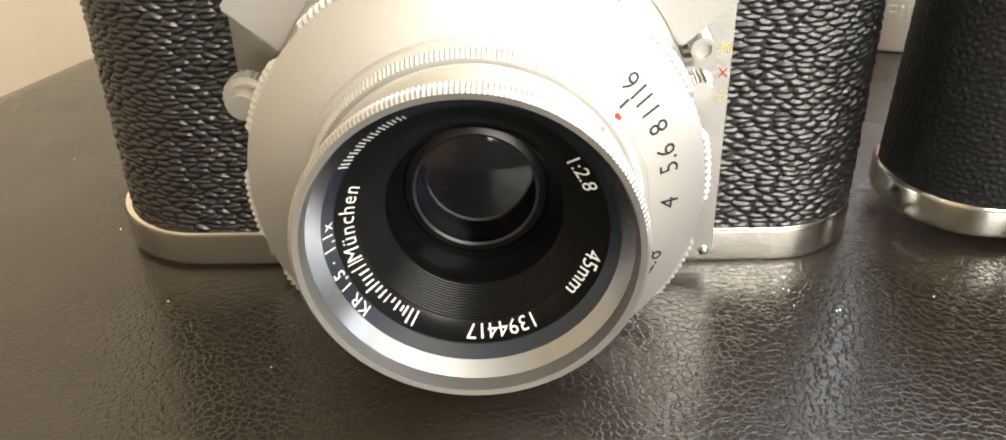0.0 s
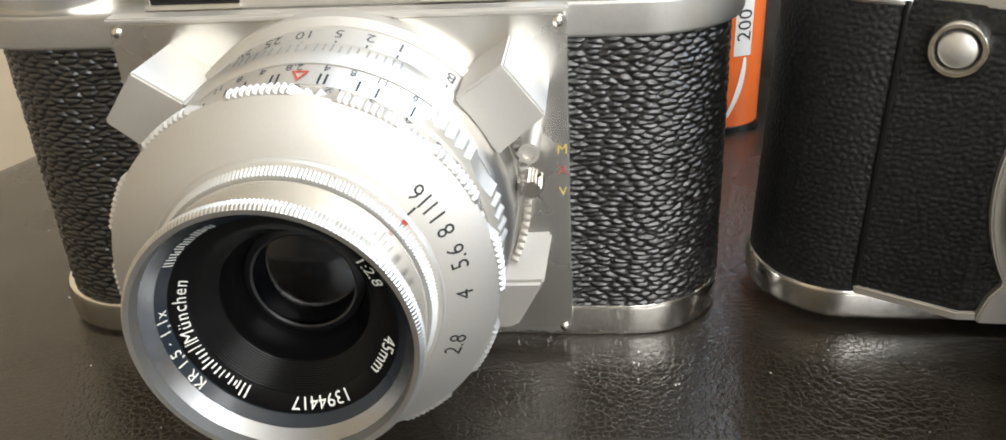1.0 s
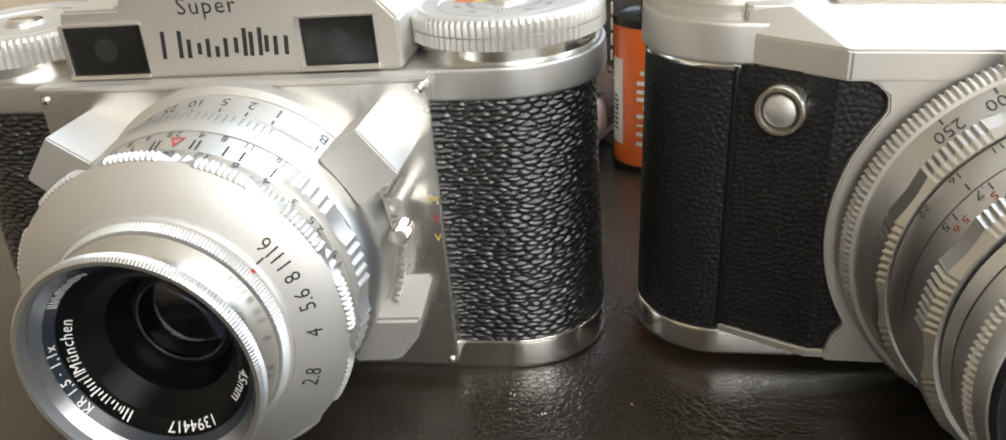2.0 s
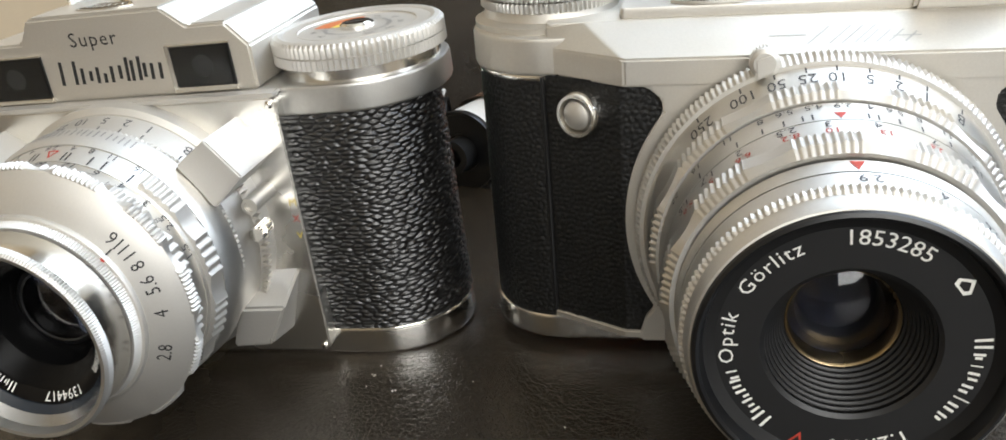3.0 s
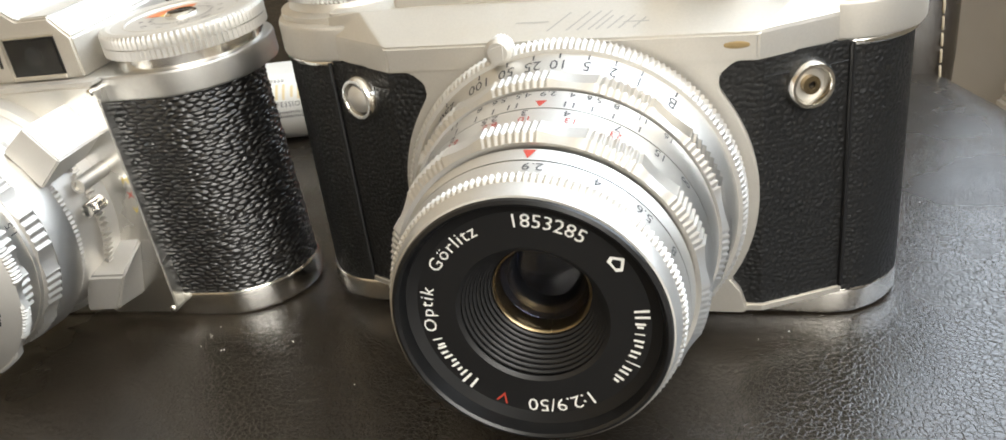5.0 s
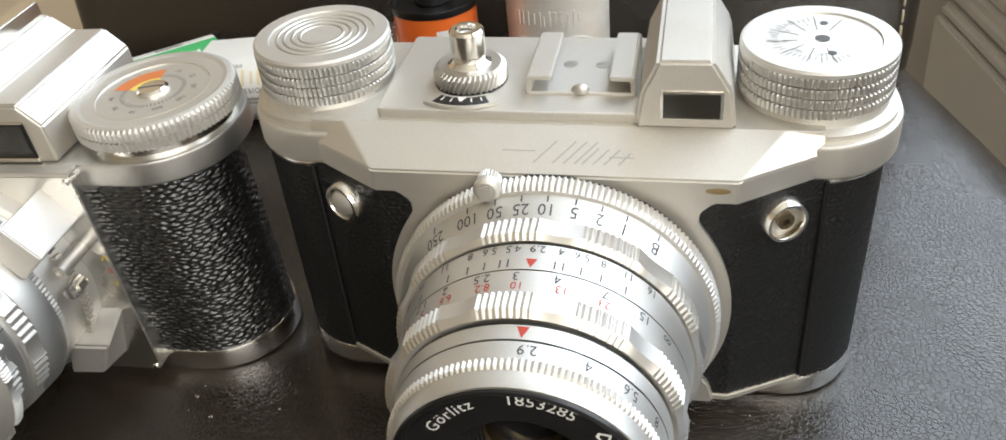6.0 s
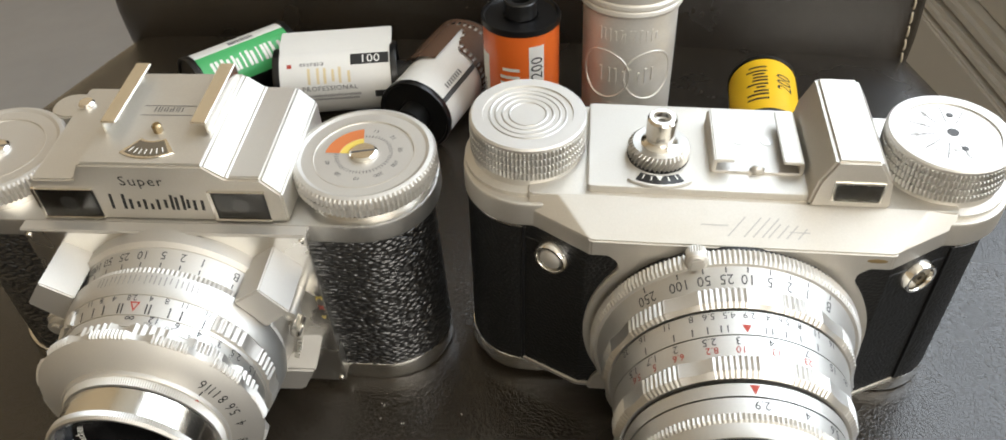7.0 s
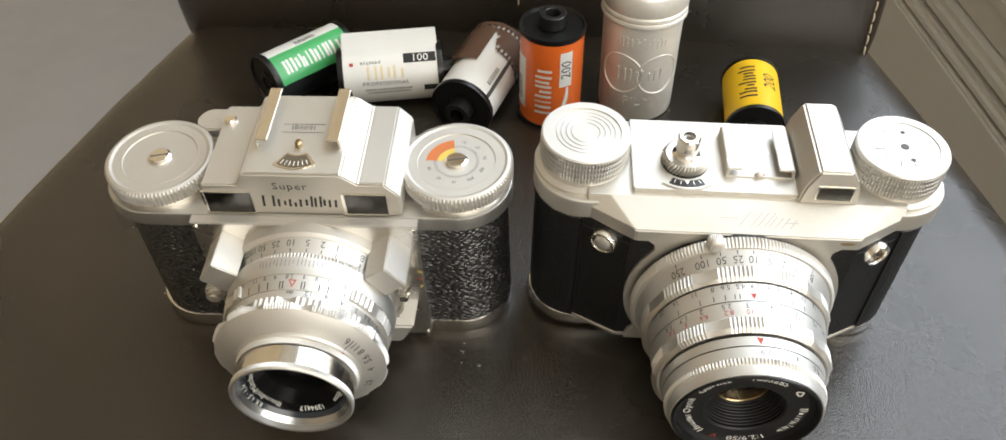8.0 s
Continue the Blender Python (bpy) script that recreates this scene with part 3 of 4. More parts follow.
def pax_knob(x, y, r, dial):
    c = (x, y, 0)
    k = part("knob", turned([(0, 53.6), (r - 1.3, 53.6), (r - 1.3, 56.3), (0, 56.3)], 96, c, "z", closed=False), CHROME, pax, "knurled chrome knob")
    part("knurled_rim", turned([(r - 1.6, 56.2), (r, 56.2, 1), (r, 58.05, 1), (r - 0.55, 58.1), (r - 0.55, 58.25), (r, 58.3, 1), (r, 60.1, 1), (r - 0.7, 60.7), (r - 1.6, 60.9), (r - 2.4, 60.6)], 720, c, "z", knurl(90, 0.55)), ALU_MATT, k)
    part("disc", turned([(0, 60.2), (r - 5.2, 60.2), (r - 5.0, 60.5), (r - 2.2, 60.55), (r - 2.2, 59), (0, 59)], 96, c, "z", closed=False), ALU_MATT, k)
    part("ring_line", turned([(r - 5.1, 60.3), (r - 4.75, 60.3), (r - 4.75, 60.56), (r - 5.1, 60.56)], 96, c, "z"), SATIN, k)
    part("screw", turned([(0, 60.1), (3.2, 60.1), (3.2, 60.8), (2.6, 61.2), (0, 61.25)], 32, c, "z", closed=False), CHROME, k)
    bm = bmesh.new()
    lay(bm, ([(-2.7, -0.24, 0), (2.7, -0.24, 0), (2.7, 0.24, 0), (-2.7, 0.24, 0)], [(0, 1, 2, 3)]), 1.0, on_top(x, y, 61.27, 12))
    part("slot", bm, INK_GREY, k)
    if dial:
        for a0, a1, r0, r1, mat, nm in ((100, 178, 5.5, 8.8, INK_ORANGE, "orange_sector"), (100, 178, 3.0, 5.4, INK_YELLOW, "yellow_sector")):
            bm = bmesh.new()
            ring = []
            for q in range(17):
                t = radians(a0 + (a1 - a0) * q / 16)
                ring.append([(x + rr * math.cos(t), y + rr * math.sin(t), 60.24) for rr in (r0, r1)])
            add_rings(bm, ring, closed=False, caps=False)
            part(nm, bm, mat, k, "orange and yellow film reminder sector")
        for q, w in enumerate("12 25 50 100 200 10 20 40".split()):
            a = 80 - 34 * q
            t = radians(a)
            words(k, INK_GREY, "grey film speed number", [(w, 1.05, on_top(x + 7.6 * math.cos(t), y + 7.6 * math.sin(t), 60.25, a - 90))])
        ticks(k, INK_GREY, [(0.18, 0.9, on_top(x + 5.6 * math.cos(radians(a)), y + 5.6 * math.sin(radians(a)), 60.25, a - 90)) for a in range(95, -185, -7)])
    return k


pax_knob(41.6, 19.9, 16.2, True)
pax_knob(-44.6, 19.6, 15.9, False)


# shutter and lens, turned about the axis at height ZC
def lens_part(name, profile, mat, parent, label="", n=144, wave=None, closed=True, zc=ZC):
    return part(name, turned(profile, n, (0, 0, zc), "y", wave, closed), mat, parent, label)


shutter = lens_part("shutter_housing", [(0, 1.0), (25.6, 1.0), (25.6, -2.6), (24.6, -3.4), (0, -3.4)], ALU_MATT, pax, "matt silver leaf shutter housing", closed=False)
speed = lens_part("speed_ring", [(18, -3.2), (24.4, -3.2), (23.2, -8.6), (18, -8.6)], ALU_MATT, shutter)
lens_part("knurled_edge", [(18, -8.4), (23.7, -8.4, 1), (23.7, -10.0, 1), (18, -10.0)], ALU_MATT, shutter, n=960, wave=knurl(150, 0.28))
lens_part("shadow_groove", [(17, -9.9), (22.6, -9.9), (22.6, -10.6), (17, -10.6)], BLACK_MATT, shutter)
lens_part("name_ring", [(17, -10.5), (24.5, -10.5), (24.2, -14.0), (23.5, -15.6), (17, -15.6)], TURNED, shutter)
lens_part("scale_ring", [(16, -15.5), (23.3, -15.5), (22.3, -20.0), (16, -20.0)], TURNED, shutter)
focus = lens_part("focus_ring", [(16, -19.8), (22.1, -19.8), (22.2, -22.2), (22.2, -23), (16, -23)], TURNED, shutter)
lens_part("focus_grip", [(16, -22.6), (22.9, -22.6, 1), (22.9, -26.0, 1), (16, -26.0)], ALU_MATT, shutter, n=1080, wave=grips(12, 4, 0.5, 0.8, 0.1))
side_grips = grips(12, 4, 0.4, 0.6, 0.22)
lens_part("rear_grip", [(18, -16.0), (24.0, -16.0, 1), (23.5, -19.3, 1), (18, -19.3)], ALU_MATT, shutter, "toothed grip on both flanks of the scale ring", n=1080, wave=lambda a, q: side_grips(a, q) if 0.72 < a < TAU - 0.72 else q - 3.6)
ap = lens_part("aperture_ring", [(15, -27.3), (23.9, -27.3), (23.7, -27.5), (17.9, -30.6), (15, -30.6)], ALU_MATT, shutter, "matt aluminium aperture ring")
lens_part("aperture_grip", [(15, -25.6), (24.5, -25.6, 1), (24.5, -27.0, 1), (24.1, -27.5, 1), (15, -27.5)], ALU_MATT, shutter, n=1080, wave=grips(12, 9, 0.35, 1.1, 0.3))
lens_part("step_ring", [(13, -30.4), (17.7, -30.4), (17.7, -31.2), (17.5, -31.5), (13, -31.5)], ALU_MATT, shutter)
lens_part("fine_knurl", [(13, -31.4), (17.1, -31.4, 1), (16.6, -33.0, 1), (13, -33.0)], ALU_MATT, shutter, n=1320, wave=knurl(220, 0.16))
lens_part("groove", [(13, -32.9), (15.8, -32.9), (15.8, -33.6), (13, -33.6)], BLACK, shutter)
rim = lens_part("filter_barrel", [(16.2, -33.5), (16.3, -38.9), (15.4, -38.9), (14.9, -33.5)], CHROME, shutter, "polished chrome filter barrel")
lens_part("filter_rim", [(16.2, -38.8), (16.8, -39.1, 1), (16.9, -40.4, 1), (16.4, -41.0), (15.8, -40.9), (15.5, -39.2)], ALU, shutter, "bright knurled filter rim", n=1320, wave=knurl(220, 0.18))
lens_part("filter_ring", [(14.35, -37.85), (13.3, -36.6), (13.3, -35.0), (14.35, -35.0)], BLUED, shutter, "blue-black filter ring")
lens_part("filter_band", [(15.5, -39.4), (14.3, -37.9), (14.3, -36.5), (15.5, -36.5)], STEEL, shutter, "steel grey filter band")
lens_part("name_band", [(13.6, -36.4), (13.35, -36.4), (11.2, -35.3), (11.2, -32), (13.6, -32)], LENS_BLACK, shutter, "black lens name band")
prof = []
for q in range(14):
    r = 11.2 - q * 0.16
    y = -35.3 + q * 0.26
    prof += [(r, y), (r, y + 0.17), (r - 0.1, y + 0.2)]
prof += [(8.9, -31.4), (7.6, -28.2), (7.4, -26.0), (11.2, -26.0)]
lens_part("baffle", prof, LENS_BLACK, shutter, "ribbed black baffle")
lens_part("front_glass", [(0, -28.9), (2.5, -28.8), (5, -28.3), (7.3, -27.4), (7.3, -26.6), (0, -26.6)], LENS_GLASS, shutter, "dark coated front lens", closed=False, n=96)
lens_part("glass_ring", [(6.3, -27.9), (6.6, -28.05), (7.4, -27.7), (7.4, -27.2)], BLACK, shutter, n=96)
lens_part("inner_cell", [(0, -18), (7.4, -18), (7.4, -26.4), (5.2, -26.2), (4.2, -22.6), (4.0, -21.4), (0, -21.2)], LENS_BLACK, shutter, closed=False, n=96)
lens_part("rear_glass", [(0, -22.8), (2.2, -22.6), (4.0, -21.9), (4.0, -21.4), (0, -21.4)], LENS_GLASS, shutter, closed=False, n=72)

face = lambda r: -30.66 + (r - 17.9) * 0.534
words(ap, INK, "black engraved aperture number", [(w, 2.05, on_face(ZC, face, 20.85, a, True)) for w, a in (("16", 37.5), ("11", 30.5), ("8", 23), ("5.6", 12.5), ("4", -2), ("2.8", -23.5))])
ticks(ap, INK, [(0.3, 1.2, on_face(ZC, face, 18.8, 36, True))])
bm = bmesh.new()
lay(bm, tick(0.7, 0.7), 1.0, on_face(ZC, -31.56, 16.75, 35))
part("index_dot", bm, INK_RED, ap)
cone_s = lambda y: 24.45 + (y + 3.2) * 0.222
SPEEDS = (("B", 43), ("1", 25), ("2", 15), ("5", 5), ("10", -6), ("25", -17), ("50", -28), ("100", -38), ("250", -47))
words(speed, INK_GREY, "dark engraved shutter speed", [(w, 2.0, on_barrel(ZC, -4.2, cone_s, a)) for w, a in SPEEDS])
ticks(speed, INK_GREY, [(0.28, 1.1, on_barrel(ZC, -6.9, cone_s, a)) for w, a in SPEEDS])
words(shutter, INK_PALE, "shallow engraved lettering bars", [(bars([0.6, 0.6, 0.7, 0.6, 0.55, 0.7, 0.6, 0.25, 0.55, 0.6, 0.55], 0.12, 0.34), 2.3, on_barrel(ZC, -11.2, lambda y: 24.58 + (y + 10.5) * 0.086, 2))], "engraving")
cone_d = lambda y: 23.36 + (y + 15.5) * 0.222
words(shutter, INK_GREY, "grey engraved depth number", [(w, 1.35, on_barrel(ZC, -15.7, cone_d, a)) for w, a in (("16", 37), ("11", 25), ("8", 16), ("4", 8), ("2.8", -2), ("4", -12), ("8", -20), ("11", -28), ("16", -40))])
ticks(shutter, INK, [(0.3, 2.2, on_barrel(ZC, -17.6, cone_d, a)) for a in (37, 25, 19, 9, 7, -6, -8, -17, -24, -33, -42)])
words(shutter, INK_RED, "red outlined triangle mark", [(TRIANGLE_LINE, 2.2, lambda s, v: on_barrel(ZC, -17.2, lambda y: cone_d(y) + 0.02, 0.5)(s, 2.2 - v))], "index_mark")
words(focus, INK_GREY, "grey engraved distance", [(w, 1.7, on_barrel(ZC, -20.1, 22.24, a)) for w, a in (("\u221e", 0), ("12", 13), ("6", 25), ("4", 37), ("3", 49), ("2.5", 60), ("1.5", 75))])
words(focus, INK_PALE, "pale engraved distance", [(w, 1.4, on_barrel(ZC, -21.6, 22.28, a)) for w, a in (("40", 11), ("20", 22), ("14", 34), ("10", 46), ("8", 57))])
nb = lambda r: -35.35 - (r - 11.2) * 0.512
words(shutter, INK_WHITE, "white engraved lens lettering", [("1394417", 1.5, on_face(ZC, nb, 11.5, -77)), ("45mm", 1.5, on_face(ZC, nb, 11.5, -25)), ("1:2.8", 1.5, on_face(ZC, nb, 11.5, 30)),
      (bars([0.55, 0.4, 0.55, 0.2, 0.55, 0.5, 0.55, 0.2, 0.2], 0.13, 0.26, (0, 7, 8, 5)), 1.5, on_face(ZC, nb, 11.5, -142)), ("M\u00fcnchen", 1.45, on_face(ZC, nb, 11.5, 176))], "lens_lettering")
fb = lambda r: -36.66 - (r - 13.3) * 1.273
words(shutter, INK_WHITE, "white filter type lettering", [("KR 1,5 \u00b7 1,1x", 0.85, lambda s, v: on_face(ZC, fb, 13.4, 196)(s * 1.5, v)), (bars([0.5] * 9, 0.15, 0.25), 0.8, lambda s, v: on_face(ZC, fb, 13.4, 130)(s * 1.5, v))], "filter_lettering")
# ear blocks of the shutter and the small levers on its side
UPPER = [(17.6, 46.0), (24.0, 50.4), (29.2, 43.6), (22.8, 38.2)]
LOWER = ([(18.5, 15.4), (28.0, 15.6), (23.4, 7.6), (15.5, 7.2)], [(19.0, 20.0), (29.0, 20.4), (25.0, 7.2), (15.5, 6.8)])
for s in (1, -1):
    part("ear", prism([(s * x, z) for x, z in UPPER], -12.0, 1.0, 0.3), ALU_MATT, shutter)
    bm = bmesh.new()
    add_rings(bm, [[(s * x, y, z) for x, z in o] for o, y in zip(LOWER, (-6.5, 1.0))])
    bmesh.ops.bevel(bm, geom=bm.edges[:], offset=0.5, segments=2, affect="EDGES")
    bmesh.ops.recalc_face_normals(bm, faces=bm.faces[:])
    part("ear", bm, ALU_MATT, shutter)
part("sync_socket", turned([(0, -6.6), (1.0, -6.6), (1.0, -7.2), (1.5, -7.2), (1.5, 0.6), (0, 0.6)], 24, (26.4, 0, 36.2), "y", closed=False), SATIN, shutter, "small flash sync socket")
part("set_lever", prism([(24.4, 29.2), (27.8, 30.2), (28.2, 32.2), (24.6, 31.6)], -6.2, -3.2, 0.3), CHROME, shutter)
part("lever_head", turned([(0, -7.6), (1.4, -7.6, 1), (1.4, -3.0, 1), (0, -3.0)], 96, (26.6, 0, 31.0), "y", knurl(16, 0.25), False), CHROME, shutter)
bm = bmesh.new()
for q in range(22):
    a = 96 - 36 + q * 2.6
    t = radians(a)
    add_rings(bm, [[(rr * math.sin(t + dt), yy, ZC + rr * math.cos(t + dt)) for rr, dt in ((25.2, -0.012), (26.3, -0.008), (26.3, 0.008), (25.2, 0.012))] for yy in (-4.6, -2.8)])
tagged(part("toothed_sector", bm, SATIN, shutter), kind="stuff")
bm = bmesh.new()
lay(bm, "M", 1.5, on_front(30.6, 0.55, 32.8))
part("sync_letter", bm, INK_YELLOW, pax, "yellow letter")
bm = bmesh.new()
lay(bm, "V", 1.4, on_front(30.6, 0.55, 26.2))
part("sync_letter", bm, INK_YELLOW, pax, "yellow letter")
bm = bmesh.new()
lay(bm, "X", 1.4, on_front(30.6, 0.55, 29.6))
part("sync_letter", bm, INK_RED, pax, "red letter")
part("release_knob", turned([(0, -9.0), (1.3, -9.0), (1.3, -8.4), (2.2, -8.4), (2.2, -6.8), (3.0, -6.8, 1), (3.0, -4.6, 1), (0, -4.6)], 96, (-29.4, 0, 30.6), "y", knurl(24, 0.2), False), SATIN, shutter, "ribbed silver release knob")
part("release_arm", prism([(-24.5, 28.4), (-30, 29.4), (-30, 31.8), (-24.5, 32.2)], -5.0, -3.2, 0.3), SATIN, shutter)

# ---- the camera with the fine leather body and the large lens ----
AX = pose(0.11869, 0.10367, -0.00322) @ pose(0, 0, 0, 0, 0, 2.8) @ pose(0, 0, 0, 3.0, 0, 0) @ pose(0, 0, 0, 0, 1.2, 0)
alt = thing("film_camera", AX, "silver and black vintage viewfinder camera with large silver lens", "camera", "vintage cameras on the chair")
ZA = 28.2
part("base_plate", slab(-58.4, 55.6, 8.0, 37.6, 0.3, 5.6, 14.4, 1.0, 14), CHROME, alt, "polished chrome base plate")
part("body_shell", slab(-57.0, 54.6, 9.2, 37.0, 3.0, 55, 13.4, 0.3, 16), BLACK, alt)
covering("end_covering", rounded(-57.8, 55.4, 8.4, 37.2, 14.2, 24), 4.8, 51.6, alt, MOROCCO, "fine grained black leather", 1.15, 0.95, 0.17, 0.2, 5)
BLOCK = [(44.2, 14.0), (-44.2, 14.0), (-44.2, 8.6), (-31.0, 1.9), (31.0, 1.9), (44.2, 8.6)]
part("front_block", prism(BLOCK, 5.6, 52.0, 0.4, "z"), BLACK, alt)
covering("front_covering", [(44.4, 16.0), (-44.4, 16.0), (-44.4, 8.4), (-31.1, 1.7), (31.1, 1.7), (44.4, 8.4)], 6.6, 51.8, alt, MOROCCO, "fine grained black leather front", 1.15, 0.95, 0.17, 0.2, 7)
for sx in (-1, 1):
    part("leather_edge", tube([(sx * 44.5, 8.1, 6.8), (sx * 44.5, 8.1, 51.4)], 0.42), BLACK, alt, "raised edge of the front leather")
    part("leather_seam", tube([(sx * 31.0, 1.5, 48.4), (sx * 44.3, 8.2, 48.4)], 0.16), BLACK, alt)
part("bottom_strip", prism([(44.8, 14.0), (-44.8, 14.0), (-44.8, 8.2), (-31.3, 1.2), (31.3, 1.2), (44.8, 8.2)], 5.2, 6.7, 0.3, "z"), SATIN, alt)
# apron round the lens: follows the mount's circle and flares out to the bottom
arc = []
for k in range(33):
    t = radians(112 + (212 - 112) * k / 32)
    arc.append((30.6 * math.cos(t), ZA + 30.6 * math.sin(t)))
outline = [(-30.0, 52.2), (-26.4, 51.2), (-24.4, 49.4), (-24.2, 47.2)] + [p for p in arc if p[1] < 46.4] + [(-27.6, 9.8), (-28.6, 6.4), (-28.4, 5.2)]
outline = outline + [(-x, z) for x, z in reversed(outline)]
part("apron", prism(outline, 0.4, 3.0, 0.3), SATIN, alt, "satin chrome lens apron")


def brow_ring(z, front, end, half, mid):
    return [(-half, 15, z), (-half, end, z), (-mid, front, z), (mid, front, z), (half, end, z), (half, 15, z)]


bm = bmesh.new()
add_rings(bm, [brow_ring(51.6, 0.0, 8.6, 43.6, 30.2), brow_ring(56.0, 0.0, 8.6, 43.6, 30.2), [(-43.6, 15, 60.2), (-43.6, 8.8, 59.8), (-37.5, 9.2, 60.2), (37.5, 9.2, 60.2), (43.6, 8.8, 59.8), (43.6, 15, 60.2)]])
bmesh.ops.recalc_face_normals(bm, faces=bm.faces[:])
bmesh.ops.bevel(bm, geom=[e for e in bm.edges if e.calc_face_angle(0) > 0.2], offset=0.35, segments=2, affect="EDGES", clamp_overlap=True)
brow = part("brow", bm, SATIN, alt, "angular satin chrome front cover")
bm = bmesh.new()
bmesh.ops.create_icosphere(bm, subdivisions=2, radius=1.0, matrix=Matrix.Translation((27.0, -0.01, 54.2)) @ Matrix.Diagonal((2.1, 0.05, 0.6, 1)))
part("worn_spot", bm, BRASS, brow, "brassy worn spot")
on_brow = lambda x, y0: lambda u, v: (x + u + 0.35 * v, y0 + v * 0.9, 56.0 + (y0 + v * 0.9) * 0.4565 + 0.06)
words(brow, INK_SILVER, "thin embossed lettering bars", [(bars([0.8, 0.22, 0.36, 0.22, 0.6], 0.075, 0.26, (0, 1, 2), 0.45), 4.4, on_brow(4.2, 2.2))], "engraving")
ticks(brow, INK_SILVER, [(5.5, 0.25, on_brow(-5.5, 4.2)), (4.0, 0.25, on_brow(11.5, 3.4))], "flourish")
# top deck
part("deck", slab(-58.6, 57.2, 7.8, 39.8, 51.4, 58.0, 14.6, 0.8, 14), SATIN, alt)
part("deck_step", slab(-43.6, 43.6, 9.0, 39.4, 57.8, 60.2, 1.0, 0.35, 4), SATIN, alt)
part("chrome_line", slab(-58.1, 56.4, 8.1, 39.0, 50.6, 51.6, 14.3, 0.3, 14), CHROME, alt)
part("top_plate", slab(-31.4, 14.0, 10.2, 38.4, 60.0, 62.0, 0.8, 0.45, 4), SATIN, alt)
HB = [(13.2, 60.0), (14.2, 66.5), (16.8, 72.2), (25.4, 72.2), (28.6, 67.0), (29.6, 60.0)]
finder = part("finder_housing", prism(HB, 8.9, 37.0, 0.6), SATIN, alt, "satin chrome viewfinder housing")
part("window_frame", prism([(17.3, 62.0), (27.3, 62.0), (27.3, 67.2), (17.3, 67.2)], 8.6, 9.2, 0.12), CHROME, finder)
part("window", prism([(17.8, 62.4), (26.8, 62.4), (26.8, 66.8), (17.8, 66.8)], 8.45, 8.75, 0.0), DIM, finder, "dim brown finder pane")
part("pane", prism([(17.8, 62.4), (26.8, 62.4), (26.8, 66.8), (17.8, 66.8)], 8.2, 8.35, 0.0), WINDOW_GLASS, finder)


def alt_knob(x, y, r, kind):
    c = (x, y, 0)
    k = part("knob", turned([(0, 57.6), (r + 1.2, 57.6), (r + 1.2, 59.0), (r - 0.4, 59.6), (r - 0.8, 61.6), (0, 61.6)], 96, c, "z", closed=False), SATIN, alt, "knurled silver knob")
    for q in range(4):
        z = 61.2 + q * 1.85
        part("knurled_band", turned([(r - 1.5, z), (r - 0.35, z), (r, z + 0.25, 1), (r, z + 1.4, 1), (r - 0.35, z + 1.65), (r - 1.5, z + 1.8)], 720, c, "z", knurl(88, 0.5)), ALU, k)
    part("cap", turned([(0, 68.2), (r - 0.5, 68.2), (r - 0.1, 68.6), (r - 0.1, 69.2), (r - 0.5, 69.6), (r - 2.9, 69.6), (r - 3.0, 69.25), (0, 69.25)], 96, c, "z", closed=False), ALU_MATT, k)
    if kind == "rings":
        for q, rr in enumerate((8.2, 6.9, 5.4, 4.0)):
            part("ring_line", turned([(rr - 0.35, 69.2), (rr - 0.12, 69.42), (rr + 0.12, 69.42), (rr + 0.35, 69.2)], 72, c, "z"), ALU, k)
    else:
        ticks(k, INK_GREY, [(0.16, 5.2, on_top(x + 3.4 * math.cos(radians(60 + q * 32)), y + 3.4 * math.sin(radians(60 + q * 32)), 69.3, q * 32 - 30)) for q in range(8)], "sector_line")
        ticks(k, INK_PALE, [(0.2, 1.1 if q % 3 else 1.8, on_top(x + 6.6 * math.cos(radians(100 + q * 7)), y + 6.6 * math.sin(radians(100 + q * 7)), 69.3, 10 + q * 7)) for q in range(30)])
        for q, w in enumerate("12 25 50 100 200".split()):
            t = radians(110 + q * 40)
            words(k, INK_PALE, "pale engraved film speed", [(w, 0.95, on_top(x + 5.2 * math.cos(t), y + 5.2 * math.sin(t), 69.3, 20 + q * 40))])
        for dx, dy, rr in ((0.5, 0.2, 1.2), (1.2, 6.0, 0.7), (1.6, -5.0, 0.7)):
            part("dial_hole", turned([(0, 69.2), (rr, 69.2), (rr, 69.34), (0, 69.34)], 20, (x + dx, y + dy, 0), "z", closed=False), INK_GREY, k)
    return k


alt_knob(-44.6, 23.8, 12.6, "rings")
alt_knob(42.4, 23.2, 12.8, "dial")
# winding post with its gear, counter window and shoe
GX, GY = -16.6, 21.2
part("post_seat", turned([(0, 61.9), (6.6, 61.9), (6.6, 62.2), (0, 62.2)], 48, (GX, GY, 0), "z", closed=False), BLACK_MATT, alt)
post = part("release_post", turned([(1.7, 61.9), (3.9, 61.9), (3.9, 65.4), (3.3, 65.8), (2.9, 66.3), (2.9, 67.0), (3.1, 67.3), (3.1, 71.4), (2.7, 71.9), (1.9, 71.9), (1.7, 71.0)], 40, (GX, GY, 0), "z"), CHROME, alt, "bright chrome release post")
bm = turned([(2.4, 62.3), (6.6, 62.3, 1), (6.6, 64.6, 1), (5.6, 65.3), (2.4, 65.2)], 480, (GX, GY, 0), "z", knurl(40, 0.7))
for v in bm.verts:
    a = (v.co.z - 62.3) * 0.07
    dx, dy = v.co.x - GX, v.co.y - GY
    v.co.x, v.co.y = GX + dx * math.cos(a) - dy * math.sin(a), GY + dx * math.sin(a) + dy * math.cos(a)
part("gear", bm, ALU, post, "helical toothed gear")
